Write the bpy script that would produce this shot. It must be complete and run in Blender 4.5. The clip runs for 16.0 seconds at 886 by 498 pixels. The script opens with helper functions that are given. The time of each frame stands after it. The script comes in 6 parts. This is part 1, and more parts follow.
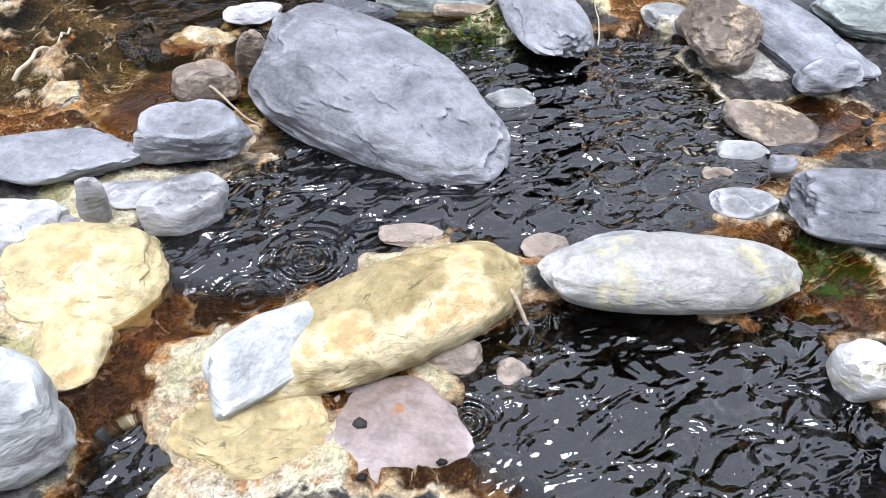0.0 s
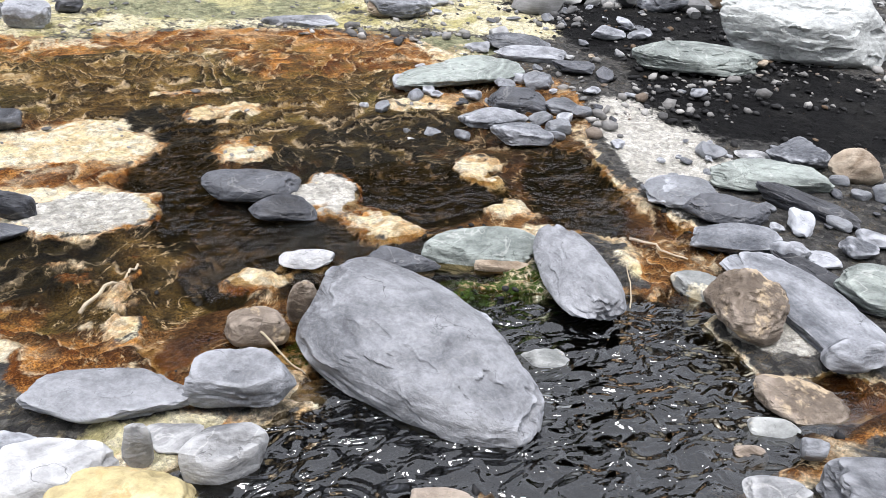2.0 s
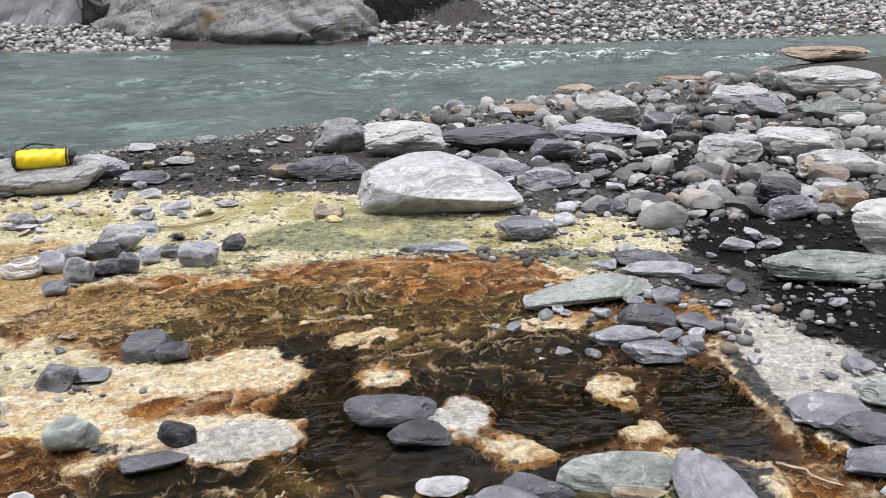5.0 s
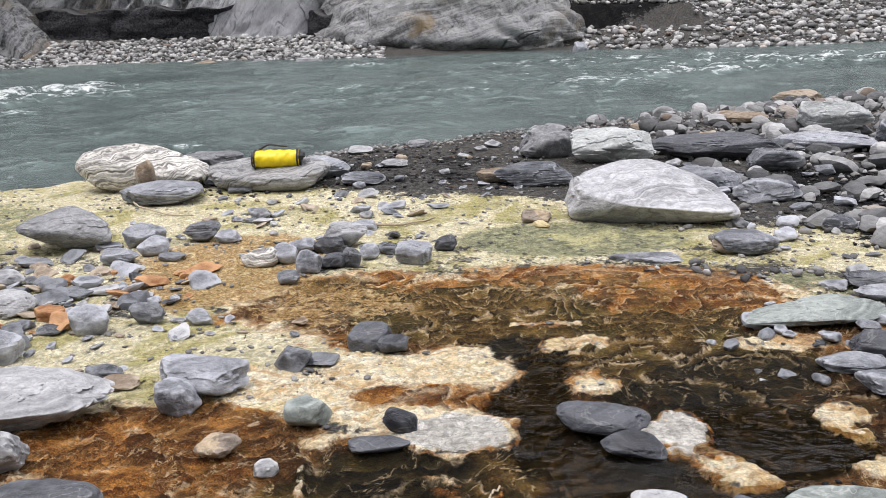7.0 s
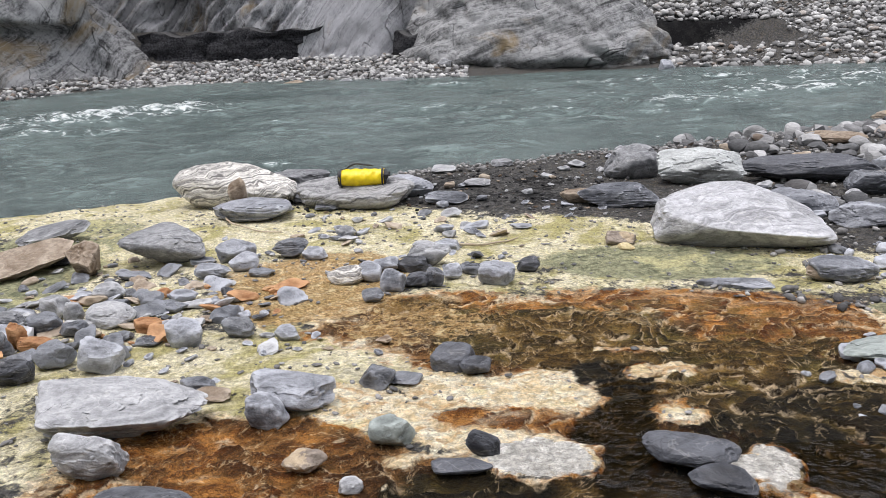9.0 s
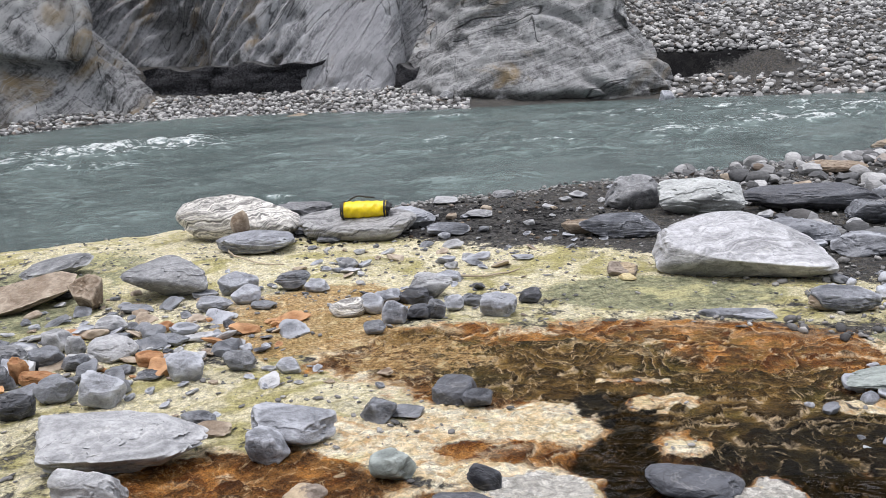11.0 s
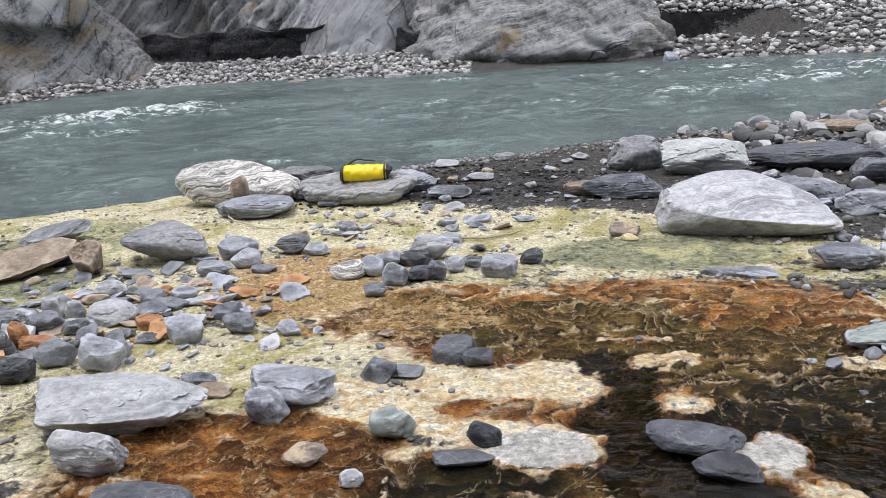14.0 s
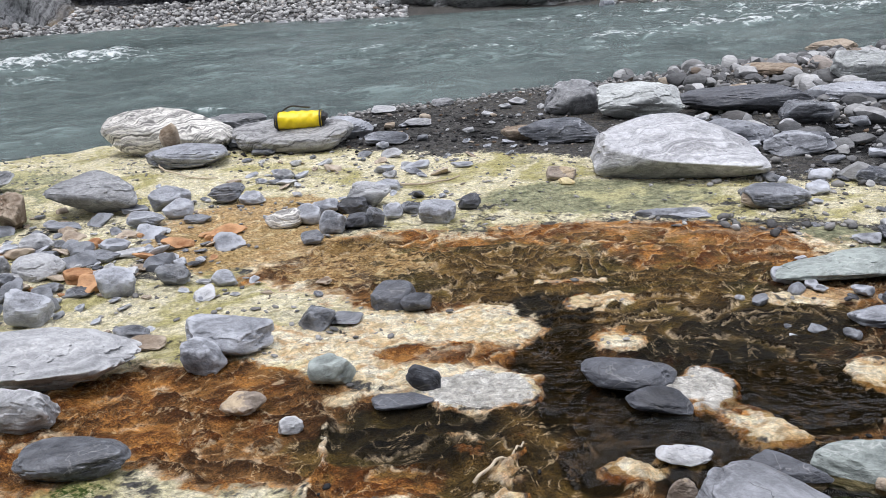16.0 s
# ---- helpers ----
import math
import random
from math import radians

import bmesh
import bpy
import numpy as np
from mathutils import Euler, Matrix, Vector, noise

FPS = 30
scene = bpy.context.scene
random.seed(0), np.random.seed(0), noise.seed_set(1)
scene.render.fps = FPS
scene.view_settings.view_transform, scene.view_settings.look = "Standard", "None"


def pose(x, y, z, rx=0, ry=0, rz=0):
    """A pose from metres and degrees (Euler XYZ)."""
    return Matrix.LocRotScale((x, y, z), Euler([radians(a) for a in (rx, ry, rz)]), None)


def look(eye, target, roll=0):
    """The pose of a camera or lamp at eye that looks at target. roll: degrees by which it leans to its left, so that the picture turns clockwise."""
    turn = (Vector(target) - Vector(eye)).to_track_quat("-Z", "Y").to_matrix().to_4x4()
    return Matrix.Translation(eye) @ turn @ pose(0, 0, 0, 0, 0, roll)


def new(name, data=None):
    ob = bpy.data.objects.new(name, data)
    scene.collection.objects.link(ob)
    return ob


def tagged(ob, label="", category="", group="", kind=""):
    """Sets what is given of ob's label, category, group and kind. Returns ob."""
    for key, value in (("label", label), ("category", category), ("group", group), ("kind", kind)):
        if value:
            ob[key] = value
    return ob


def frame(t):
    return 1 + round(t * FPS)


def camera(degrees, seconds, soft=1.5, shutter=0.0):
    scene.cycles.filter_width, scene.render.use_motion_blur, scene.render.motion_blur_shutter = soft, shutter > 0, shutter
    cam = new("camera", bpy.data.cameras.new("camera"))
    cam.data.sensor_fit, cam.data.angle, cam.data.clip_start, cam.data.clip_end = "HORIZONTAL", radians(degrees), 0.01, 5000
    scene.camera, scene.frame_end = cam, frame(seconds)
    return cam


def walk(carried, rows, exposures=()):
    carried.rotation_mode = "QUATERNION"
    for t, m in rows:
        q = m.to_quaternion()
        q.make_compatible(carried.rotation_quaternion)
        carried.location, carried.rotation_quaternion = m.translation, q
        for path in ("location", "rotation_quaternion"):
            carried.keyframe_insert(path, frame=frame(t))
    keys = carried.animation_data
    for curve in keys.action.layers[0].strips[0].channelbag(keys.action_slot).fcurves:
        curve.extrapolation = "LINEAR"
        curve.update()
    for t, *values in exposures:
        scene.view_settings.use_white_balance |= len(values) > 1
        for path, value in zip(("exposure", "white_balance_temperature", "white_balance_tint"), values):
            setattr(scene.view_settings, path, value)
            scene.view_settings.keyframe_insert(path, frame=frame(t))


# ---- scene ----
cam = camera(58.5, 16.0, soft=0.5)
PATH = [
    (0.0, pose(0.219, 0.074, 1.240, 42.20, -4.09, -32.71)),
    (0.5, pose(0.210, 0.090, 1.297, 47.05, -5.61, -30.71)),
    (1.0, pose(0.191, 0.097, 1.325, 49.55, -6.09, -29.12)),
    (1.5, pose(0.187, 0.106, 1.357, 52.04, -5.83, -28.69)),
    (2.0, pose(0.199, 0.126, 1.413, 56.68, -5.50, -28.92)),
    (2.5, pose(0.197, 0.148, 1.451, 59.68, -4.69, -29.07)),
    (3.0, pose(0.197, 0.146, 1.491, 63.70, -3.76, -29.42)),
    (3.2, pose(0.196, 0.138, 1.508, 65.22, -3.31, -29.49)),
    (5.3, pose(0.153, 0.041, 1.546, 71.43, 0.32, -18.92)),
    (5.5, pose(0.135, 0.035, 1.550, 71.45, 0.44, -17.51)),
    (6.0, pose(0.096, 0.032, 1.552, 71.52, 1.21, -13.08)),
    (6.5, pose(0.058, 0.034, 1.565, 71.55, 1.70, -9.64)),
    (7.0, pose(0.021, 0.021, 1.570, 71.75, 1.83, -6.98)),
    (7.5, pose(0.002, 0.014, 1.585, 71.85, 1.96, -4.41)),
    (8.0, pose(-0.004, 0.017, 1.593, 72.28, 2.11, -2.76)),
    (8.5, pose(-0.011, 0.013, 1.601, 72.89, 2.33, -1.39)),
    (10.8, pose(0.002, 0.003, 1.614, 74.75, 2.96, -1.11)),
    (11.0, pose(0.006, -0.001, 1.619, 75.42, 2.98, -1.06)),
    (11.5, pose(0.005, 0.004, 1.627, 76.50, 3.00, -0.90)),
    (12.0, pose(0.002, 0.010, 1.624, 76.91, 3.01, -0.81)),
    (12.5, pose(0.000, 0.000, 1.620, 77.37, 2.93, -0.66)),
    (13.0, pose(-0.002, 0.012, 1.609, 77.25, 2.92, -0.68)),
    (13.5, pose(0.016, 0.025, 1.582, 75.92, 3.11, -0.76)),
    (14.0, pose(0.028, 0.037, 1.559, 73.02, 3.55, -0.98)),
    (14.5, pose(0.031, 0.019, 1.560, 71.63, 3.57, -1.62)),
    (15.0, pose(0.037, 0.049, 1.544, 70.31, 3.45, -2.73)),
    (15.5, pose(0.045, 0.059, 1.534, 69.39, 3.41, -4.16)),
    (16.0, pose(0.050, 0.052, 1.534, 69.02, 3.20, -5.38)),
]
walk(cam, PATH, exposures=[(0.0, -0.03, 6000, 15), (0.6, -0.1, 6250, 14), (1.5, -0.15, 6400, 13), (3.0, -0.25, 6560, 13), (5.3, -0.52, 6590, 15), (16.0, -0.6, 6270, 14)])

# ---- world and sun: an overcast sky over a deep valley ----
world = bpy.data.worlds.new("overcast_sky")
scene.world = world
world.use_nodes = True
wn, wl = world.node_tree.nodes, world.node_tree.links
wn.clear()
sky = wn.new("ShaderNodeTexSky")
sky.sky_type, sky.sun_disc = "NISHITA", False
sky.sun_elevation, sky.sun_rotation = radians(78), radians(240)
sky.air_density, sky.dust_density, sky.ozone_density = 1.0, 4.0, 1.0
cloud = wn.new("ShaderNodeMixRGB")
cloud.inputs[0].default_value = 0.9
cloud.inputs[2].default_value = (18.0, 18.7, 19.8, 1)
wbg = wn.new("ShaderNodeBackground")
wbg.inputs["Strength"].default_value = 0.128
wout = wn.new("ShaderNodeOutputWorld")
wl.new(sky.outputs[0], cloud.inputs[1])
wl.new(cloud.outputs[0], wbg.inputs["Color"])
wl.new(wbg.outputs[0], wout.inputs["Surface"])
sun = new("sun", bpy.data.lights.new("sun", "SUN"))
sun.data.energy, sun.data.angle, sun.data.color = 3.3, radians(20), (1.0, 0.97, 0.93)
sun.matrix_world = look((-4, 0, 22), (0, 2, 0))

# ---- noise on arrays ----
def _hash(ix, iy, iz, seed):
    ix, iy, iz = (np.asarray(v).astype(np.uint64) for v in (ix + 100000, iy + 100000, iz + 100000))
    h = (ix * np.uint64(374761393) + iy * np.uint64(668265263) + iz * np.uint64(2147483647) + np.uint64(seed * 974634777 % 4294967296)) & np.uint64(0xFFFFFFFF)
    h = ((h ^ (h >> np.uint64(13))) * np.uint64(1274126177)) & np.uint64(0xFFFFFFFF)
    h = ((h ^ (h >> np.uint64(16))) * np.uint64(2246822519)) & np.uint64(0xFFFFFFFF)
    return ((h ^ (h >> np.uint64(15))) & np.uint64(0xFFFFFF)) / float(0xFFFFFF)


def vnoise(x, y, z=0.0, seed=0):
    """Smooth value noise, -1 to 1."""
    x, y, z = np.broadcast_arrays(np.asarray(x, float), np.asarray(y, float), np.asarray(z, float))
    ix, iy, iz = np.floor(x).astype(np.int64), np.floor(y).astype(np.int64), np.floor(z).astype(np.int64)
    fx, fy, fz = x - ix, y - iy, z - iz
    fx, fy, fz = (f * f * f * (f * (f * 6 - 15) + 10) for f in (fx, fy, fz))
    total = 0
    for dx in (0, 1):
        for dy in (0, 1):
            for dz in (0, 1):
                w = (fx if dx else 1 - fx) * (fy if dy else 1 - fy) * (fz if dz else 1 - fz)
                total = total + w * _hash(ix + dx, iy + dy, iz + dz, seed)
    return total * 2 - 1


def fbm(x, y, z=0.0, seed=0, octaves=4, gain=0.5):
    total, amp, norm = 0, 1.0, 0
    for k in range(octaves):
        total = total + amp * vnoise(np.asarray(x) * 2 ** k + 17.3 * k, np.asarray(y) * 2 ** k - 9.1 * k, np.asarray(z) * 2 ** k, seed + k)
        norm += amp
        amp *= gain
    return total / norm


def smooth(a, b, v):
    u = np.clip((np.asarray(v, float) - a) / (b - a), 0, 1)
    return u * u * (3 - 2 * u)


# ---- materials ----
class Mat:
    """A small wrapper to write node materials in few lines."""

    def __init__(self, name):
        self.m = bpy.data.materials.new(name)
        self.m.use_nodes = True
        self.t = self.m.node_tree
        self.t.nodes.clear()
        self.out = self.t.nodes.new("ShaderNodeOutputMaterial")

    def n(self, kind, **sockets):
        node = self.t.nodes.new("ShaderNode" + kind)
        for key, value in sockets.items():
            self.put(node.inputs[key.replace("_", " ")], value)
        return node

    def put(self, socket, value):
        if isinstance(value, bpy.types.NodeSocket):
            self.t.links.new(value, socket)
        elif isinstance(value, (tuple, list)) and len(value) == 3 and socket.type == "RGBA":
            socket.default_value = (*value, 1)
        else:
            socket.default_value = value

    def obj(self):
        return self.n("TexCoord").outputs["Object"]

    def place(self):
        return self.n("NewGeometry").outputs["Position"]

    def noise(self, co, scale, detail=5.0, rough=0.55, dist=0.0):
        return self.n("TexNoise", Vector=co, Scale=scale, Detail=detail, Roughness=rough, Distortion=dist).outputs["Fac"]

    def stretch(self, co, sx, sy, sz, rot=(0, 0, 0)):
        return self.n("Mapping", Vector=co, Scale=(sx, sy, sz), Rotation=rot).outputs[0]

    def math(self, op, a, b=0.0, c=0.0):
        node = self.t.nodes.new("ShaderNodeMath")
        node.operation = op
        for socket, value in zip(node.inputs, (a, b, c)):
            self.put(socket, value)
        return node.outputs[0]

    def band(self, v, lo, hi, a=0.0, b=1.0):
        node = self.t.nodes.new("ShaderNodeMapRange")
        node.interpolation_type = "SMOOTHSTEP"
        for key, value in (("Value", v), ("From Min", lo), ("From Max", hi), ("To Min", a), ("To Max", b)):
            self.put(node.inputs[key], value)
        return node.outputs[0]

    def mix(self, f, a, b):
        node = self.t.nodes.new("ShaderNodeMixRGB")
        for socket, value in zip(node.inputs, (f, a, b)):
            self.put(socket, value)
        return node.outputs[0]

    def mul(self, f, a, b):
        node = self.t.nodes.new("ShaderNodeMixRGB")
        node.blend_type = "MULTIPLY"
        for socket, value in zip(node.inputs, (f, a, b)):
            self.put(socket, value)
        return node.outputs[0]

    def grey(self, v):
        node = self.t.nodes.new("ShaderNodeCombineColor")
        for socket in node.inputs:
            self.put(socket, v)
        return node.outputs[0]

    def attr(self, name):
        node = self.t.nodes.new("ShaderNodeAttribute")
        node.attribute_name = name
        return node.outputs["Fac"]

    def random(self):
        return self.n("ObjectInfo").outputs["Random"]

    def bump(self, height, strength, distance, normal=None):
        node = self.n("Bump", Height=height, Strength=strength, Distance=distance)
        if normal is not None:
            self.put(node.inputs["Normal"], normal)
        return node.outputs[0]

    def finish(self, color, rough=0.7, normal=None, **more):
        bsdf = self.n("BsdfPrincipled", Base_Color=color, Roughness=rough)
        for key, value in more.items():
            self.put(bsdf.inputs[key.replace("_", " ")], value)
        if normal is not None:
            self.put(bsdf.inputs["Normal"], normal)
        self.t.links.new(bsdf.outputs[0], self.out.inputs["Surface"])
        return self.m


def rock_material(name, dark, light, band_scale=9.0, band=0.5, rough=0.62, vein=0.0, crust=None, crust_amount=0.0, relief=1.0, patch=None, flake=0.0, gloss=0.2):
    """Layered river rock: lamination bands, mottling, fine grain, white veins and an optional mineral crust."""
    m = Mat(name)
    co = m.obj()
    r = m.random()
    shift = m.t.nodes.new("ShaderNodeVectorMath")
    m.put(shift.inputs[0], co)
    m.put(shift.inputs[1], m.n("CombineXYZ", X=m.math("MULTIPLY", r, 31.0), Y=m.math("MULTIPLY", r, 17.0), Z=m.math("MULTIPLY", r, 5.0)).outputs[0])
    co = shift.outputs[0]
    warp = m.noise(co, 2.2, 3, 0.5)
    lay = m.n("SeparateXYZ", Vector=m.stretch(co, 1, 1, 1, (0.35, 0.3, 0.2))).outputs["Z"]
    phase = m.math("ADD", m.math("MULTIPLY", lay, band_scale), m.math("MULTIPLY", warp, band_scale * 0.55))
    lamina = m.noise(m.n("CombineXYZ", X=m.math("MULTIPLY", warp, 0.7), Y=0.0, Z=phase).outputs[0], 2.0, 6, 0.65)
    blotch = m.noise(co, 5.0, 6, 0.6, 0.4)
    grain = m.noise(co, 90.0, 4, 0.7)
    f = m.math("ADD", m.math("MULTIPLY", m.math("SUBTRACT", lamina, 0.5), band * 3.2), m.math("MULTIPLY", m.math("SUBTRACT", blotch, 0.5), 0.9))
    f = m.math("ADD", f, m.math("MULTIPLY", m.math("SUBTRACT", grain, 0.5), 0.4))
    f = m.math("ADD", m.math("ADD", f, 0.5), m.math("MULTIPLY", m.math("SUBTRACT", r, 0.5), 0.5))
    color = m.mix(m.band(f, 0.0, 1.0), dark, light)
    if vein:
        thin = m.math("ABSOLUTE", m.math("SUBTRACT", m.noise(m.stretch(co, 1.0, 1.0, 2.5, (0.5, 0.2, 0)), 3.0, 3, 0.5, 1.5), 0.5))
        color = m.mix(m.band(thin, 0.0, 0.014, vein, 0.0), color, (0.75, 0.74, 0.72))
    if patch:
        color = m.mix(m.band(m.noise(co, 3.0, 4, 0.6), 0.52, 0.6), color, patch)
    if crust:
        edge = m.math("ADD", m.noise(co, 6.0, 6, 0.65), m.math("MULTIPLY", m.noise(co, 40.0, 3), 0.2))
        color = m.mix(m.band(edge, 0.72 - 0.3 * crust_amount, 0.8 - 0.3 * crust_amount), color, crust)
    crack = m.math("ABSOLUTE", m.math("SUBTRACT", m.noise(m.stretch(co, 1.0, 1.0, 2.2, (0.3, 0.25, 0.1)), 4.5, 4, 0.55, 0.8), 0.5))
    gap = m.math("MULTIPLY", m.band(crack, 0.0, 0.006, 1.0, 0.0), m.band(blotch, 0.45, 0.6))
    chips = m.noise(m.stretch(co, 1.0, 1.3, 1.8, (0.35, 0.3, 0.2)), 20.0, 5, 0.72, 0.4)
    color = m.mul(0.4, color, m.grey(m.band(chips, 0.34, 0.62, 0.5, 1.3)))
    color = m.mix(m.math("MULTIPLY", gap, 0.7), color, (0.03, 0.03, 0.032))
    # Paler convex edges: wear, plus edge highlights put into the colour.
    edge = m.n("NewGeometry").outputs["Pointiness"]
    color = m.mix(m.band(m.math("ADD", edge, m.math("MULTIPLY", m.math("SUBTRACT", blotch, 0.5), 0.06)), 0.51, 0.56, 0.0, 0.5), color, tuple(min(0.75, v * 1.35) for v in light))
    pits = m.noise(co, 28.0, 6, 0.7)
    if flake:
        scale = m.band(m.math("ABSOLUTE", m.math("SUBTRACT", m.noise(co, 24.0, 6, 0.75, 0.6), 0.5)), 0.0, 0.03, 1.0, 0.0)
        color = m.mix(m.math("MULTIPLY", scale, flake), color, (0.16, 0.10, 0.04))
        pits = m.math("SUBTRACT", pits, m.math("MULTIPLY", scale, 0.5))
    scar = m.noise(m.stretch(co, 1.0, 1.3, 1.9, (0.35, 0.3, 0.2)), 10.0, 4, 0.6, 0.5)
    normal = m.bump(lamina, 0.35 * relief, 0.02)
    normal = m.bump(scar, 0.55 * relief, 0.03, normal)
    normal = m.bump(pits, 0.5 * relief, 0.008, normal)
    normal = m.bump(grain, 0.5 * relief, 0.003, normal)
    normal = m.bump(gap, -0.6, 0.006, normal)
    return m.finish(color, m.band(blotch, 0.3, 0.7, rough - 0.12, rough + 0.12), normal, Specular_IOR_Level=gloss)


GREY = rock_material("grey_schist", (0.055, 0.06, 0.072), (0.40, 0.415, 0.45), 7, 0.3, 0.58, 0.05)
PALE = rock_material("pale_schist", (0.12, 0.124, 0.132), (0.42, 0.425, 0.435), 8, 0.45, 0.65, 0.2)
DARK = rock_material("dark_slate", (0.012, 0.013, 0.017), (0.095, 0.10, 0.115), 12, 0.6, 0.42, 0.12, gloss=0.35)
BANDED = rock_material("banded_marble", (0.13, 0.125, 0.12), (0.72, 0.70, 0.65), 24, 1.25, 0.6)
BRIGHT = rock_material("whitish_schist", (0.18, 0.19, 0.19), (0.50, 0.52, 0.515), 7, 0.45, 0.6, 0.1)
GREEN = rock_material("greenish_schist", (0.10, 0.115, 0.11), (0.32, 0.355, 0.335), 8, 0.55, 0.55, 0.2)
TAN = rock_material("brown_tan_rock", (0.15, 0.105, 0.07), (0.40, 0.34, 0.27), 8, 0.5, 0.65)
RUST = rock_material("rusty_orange_rock", (0.22, 0.09, 0.035), (0.46, 0.27, 0.14), 8, 0.5, 0.65)
SULF = rock_material("sulphur_crusted_rock", (0.23, 0.18, 0.08), (0.52, 0.44, 0.25), 5, 0.4, 0.75, 0.0, (0.46, 0.34, 0.17), 0.35, 1.3, (0.56, 0.49, 0.31))
STAIN = rock_material("stained_white_rock", (0.22, 0.22, 0.20), (0.60, 0.60, 0.59), 5, 0.3, 0.6, 0.0, (0.38, 0.36, 0.25), 0.2)
CRUST = rock_material("brown_crusted_rock", (0.11, 0.085, 0.065), (0.33, 0.28, 0.235), 5, 0.3, 0.6, 0.0, (0.44, 0.35, 0.24), 0.3, 1.8, None, 0.0)
SLABM = rock_material("pale_mineral_crust", (0.15, 0.158, 0.155), (0.35, 0.36, 0.355), 4, 0.3, 0.25, 0.0, (0.56, 0.50, 0.36), 0.12, 0.6)
FOLDED = rock_material("folded_pale_rock", (0.17, 0.172, 0.18), (0.54, 0.545, 0.57), 10, 0.6, 0.5, 0.3)
SLATE = rock_material("scratched_dark_grey_rock", (0.05, 0.053, 0.062), (0.31, 0.32, 0.345), 6, 0.35, 0.55, 0.05)
GREYB = rock_material("banded_grey_schist", (0.06, 0.06, 0.065), (0.36, 0.36, 0.36), 20, 1.0, 0.58)
# The pale violet-grey paints the sky's reflection onto the wet rock.
DROWNED = rock_material("sky_tinted_drowned_rock", (0.13, 0.085, 0.06), (0.36, 0.31, 0.30), 4, 0.3, 0.16, 0.0, (0.26, 0.13, 0.05), 0.15, 0.4, gloss=0.5)
WETG = rock_material("wet_grey_slate", (0.045, 0.048, 0.056), (0.19, 0.20, 0.22), 10, 0.6, 0.34, 0.1, gloss=0.35)


# ---- the shape of the ground ----
WATER = -0.85
def near_shore(x):
    return 12.55 + 0.31 * x - 0.004 * x * x + 0.25 * vnoise(np.asarray(x) * 0.8, 3.3, 0, 5) + 0.12 * vnoise(np.asarray(x) * 3.1, 8.3, 0, 6)


def far_shore(x):
    return np.interp(x, [-60, -22, -16, -13, -6.5, -0.3, 8.6, 15, 60], [10, 25.5, 29.2, 33.4, 33.7, 31.2, 30.6, 28.6, 28.0])


def beach(x, y):
    """The smooth lie of the near bank, which falls towards the river and flattens at its edge."""
    z = -0.124 - 0.0875 * y + 0.03 * np.maximum(0, y - 4.8)
    flat = -0.785 + 0.02 * np.clip(near_shore(x) - y, -50, 3)
    z = np.where(y > 4, np.maximum(z, flat) + 0.02 * np.exp(-((z - flat) / 0.05) ** 2), z)
    d = near_shore(x) - y
    return np.where(d < 0.6, np.minimum(z, WATER + np.maximum(d, -4) * 0.11), z) + 0.9 * smooth(0, 7, x - 6.5 - 0.25 * y) * smooth(-2, 2, d) * 0.45


def far_bank(x, y):
    s = y - far_shore(x)
    left = (x < 2) * 1.0
    z = WATER + np.where(left > 0, np.minimum(0.22 * s, 0.9 + 0.02 * s), 0.2 * np.minimum(s, 19) + 0.03 * np.maximum(s - 19, 0))
    z = z + 0.85 * smooth(3.7, 4.2, s) * smooth(-3.6, -4.6, x) * left
    z = z + 0.75 * smooth(3.2, 3.9, s + 0.3 * vnoise(x * 1.2, 2.0, 0, 9)) * smooth(8.5, 9.5, x) * smooth(15.5, 14, x)
    return np.maximum(z, WATER - 1.2)


POOLS = []
ZONES = {key: [] for key in ("sulphur", "cream", "orange", "black", "green", "white", "dark", "olive", "moss", "tan")}


def pool(x, y, rx, ry, turn, depth):
    """A basin of the warm spring, as an ellipse on the ground."""
    POOLS.append((x, y, rx, ry, turn, depth))


def zone(kind, x, y, rx, ry, turn, amount=1.0):
    """A stretch of ground with its own mineral colour."""
    ZONES[kind].append((x, y, rx, ry, turn, amount))


def field(ellipses, x, y, soft=0.35):
    total = np.zeros(np.broadcast(x, y).shape)
    for cx, cy, rx, ry, turn, amount in ellipses:
        c, s = math.cos(radians(turn)), math.sin(radians(turn))
        u, v = (x - cx) * c + (y - cy) * s, -(x - cx) * s + (y - cy) * c
        q = np.sqrt((u / rx) ** 2 + (v / ry) ** 2)
        total = np.maximum(total, amount * (1 - smooth(1 - soft, 1 + soft, q)))
    return total


# ---- basins of the spring and mineral colours ----
pool(1.60, 4.13, 1.71, 0.92, -24, 0.8)
pool(0.35, 5.22, 1.28, 0.70, -23, 0.45)
pool(1.92, 5.05, 1.33, 0.65, -24, 0.35)
pool(0.77, 3.02, 0.93, 0.88, -28, 0.85)
pool(2.00, 3.02, 0.93, 0.52, -28, 0.7)
pool(1.59, 1.47, 0.74, 0.51, -25, 1.0)
pool(0.84, 1.44, 0.39, 0.20, -25, 1.0)
pool(0.38, 1.38, 0.26, 0.20, -26, 1.0)
pool(1.21, 0.50, 0.43, 0.25, -32, 1.0)
pool(0.66, 0.79, 0.22, 0.17, -31, 0.6)
pool(0.25, 1.22, 0.13, 0.21, -31, 0.9)
pool(0.19, 0.96, 0.10, 0.10, -33, 0.9)
pool(2.51, 1.94, 0.21, 0.45, -22, 0.9)
pool(0.12, 2.77, 0.74, 0.31, -11, 0.8)
pool(-0.97, 3.41, 0.73, 0.37, -12, 0.5)
pool(2.62, 2.70, 0.17, 0.53, -27, 0.9)
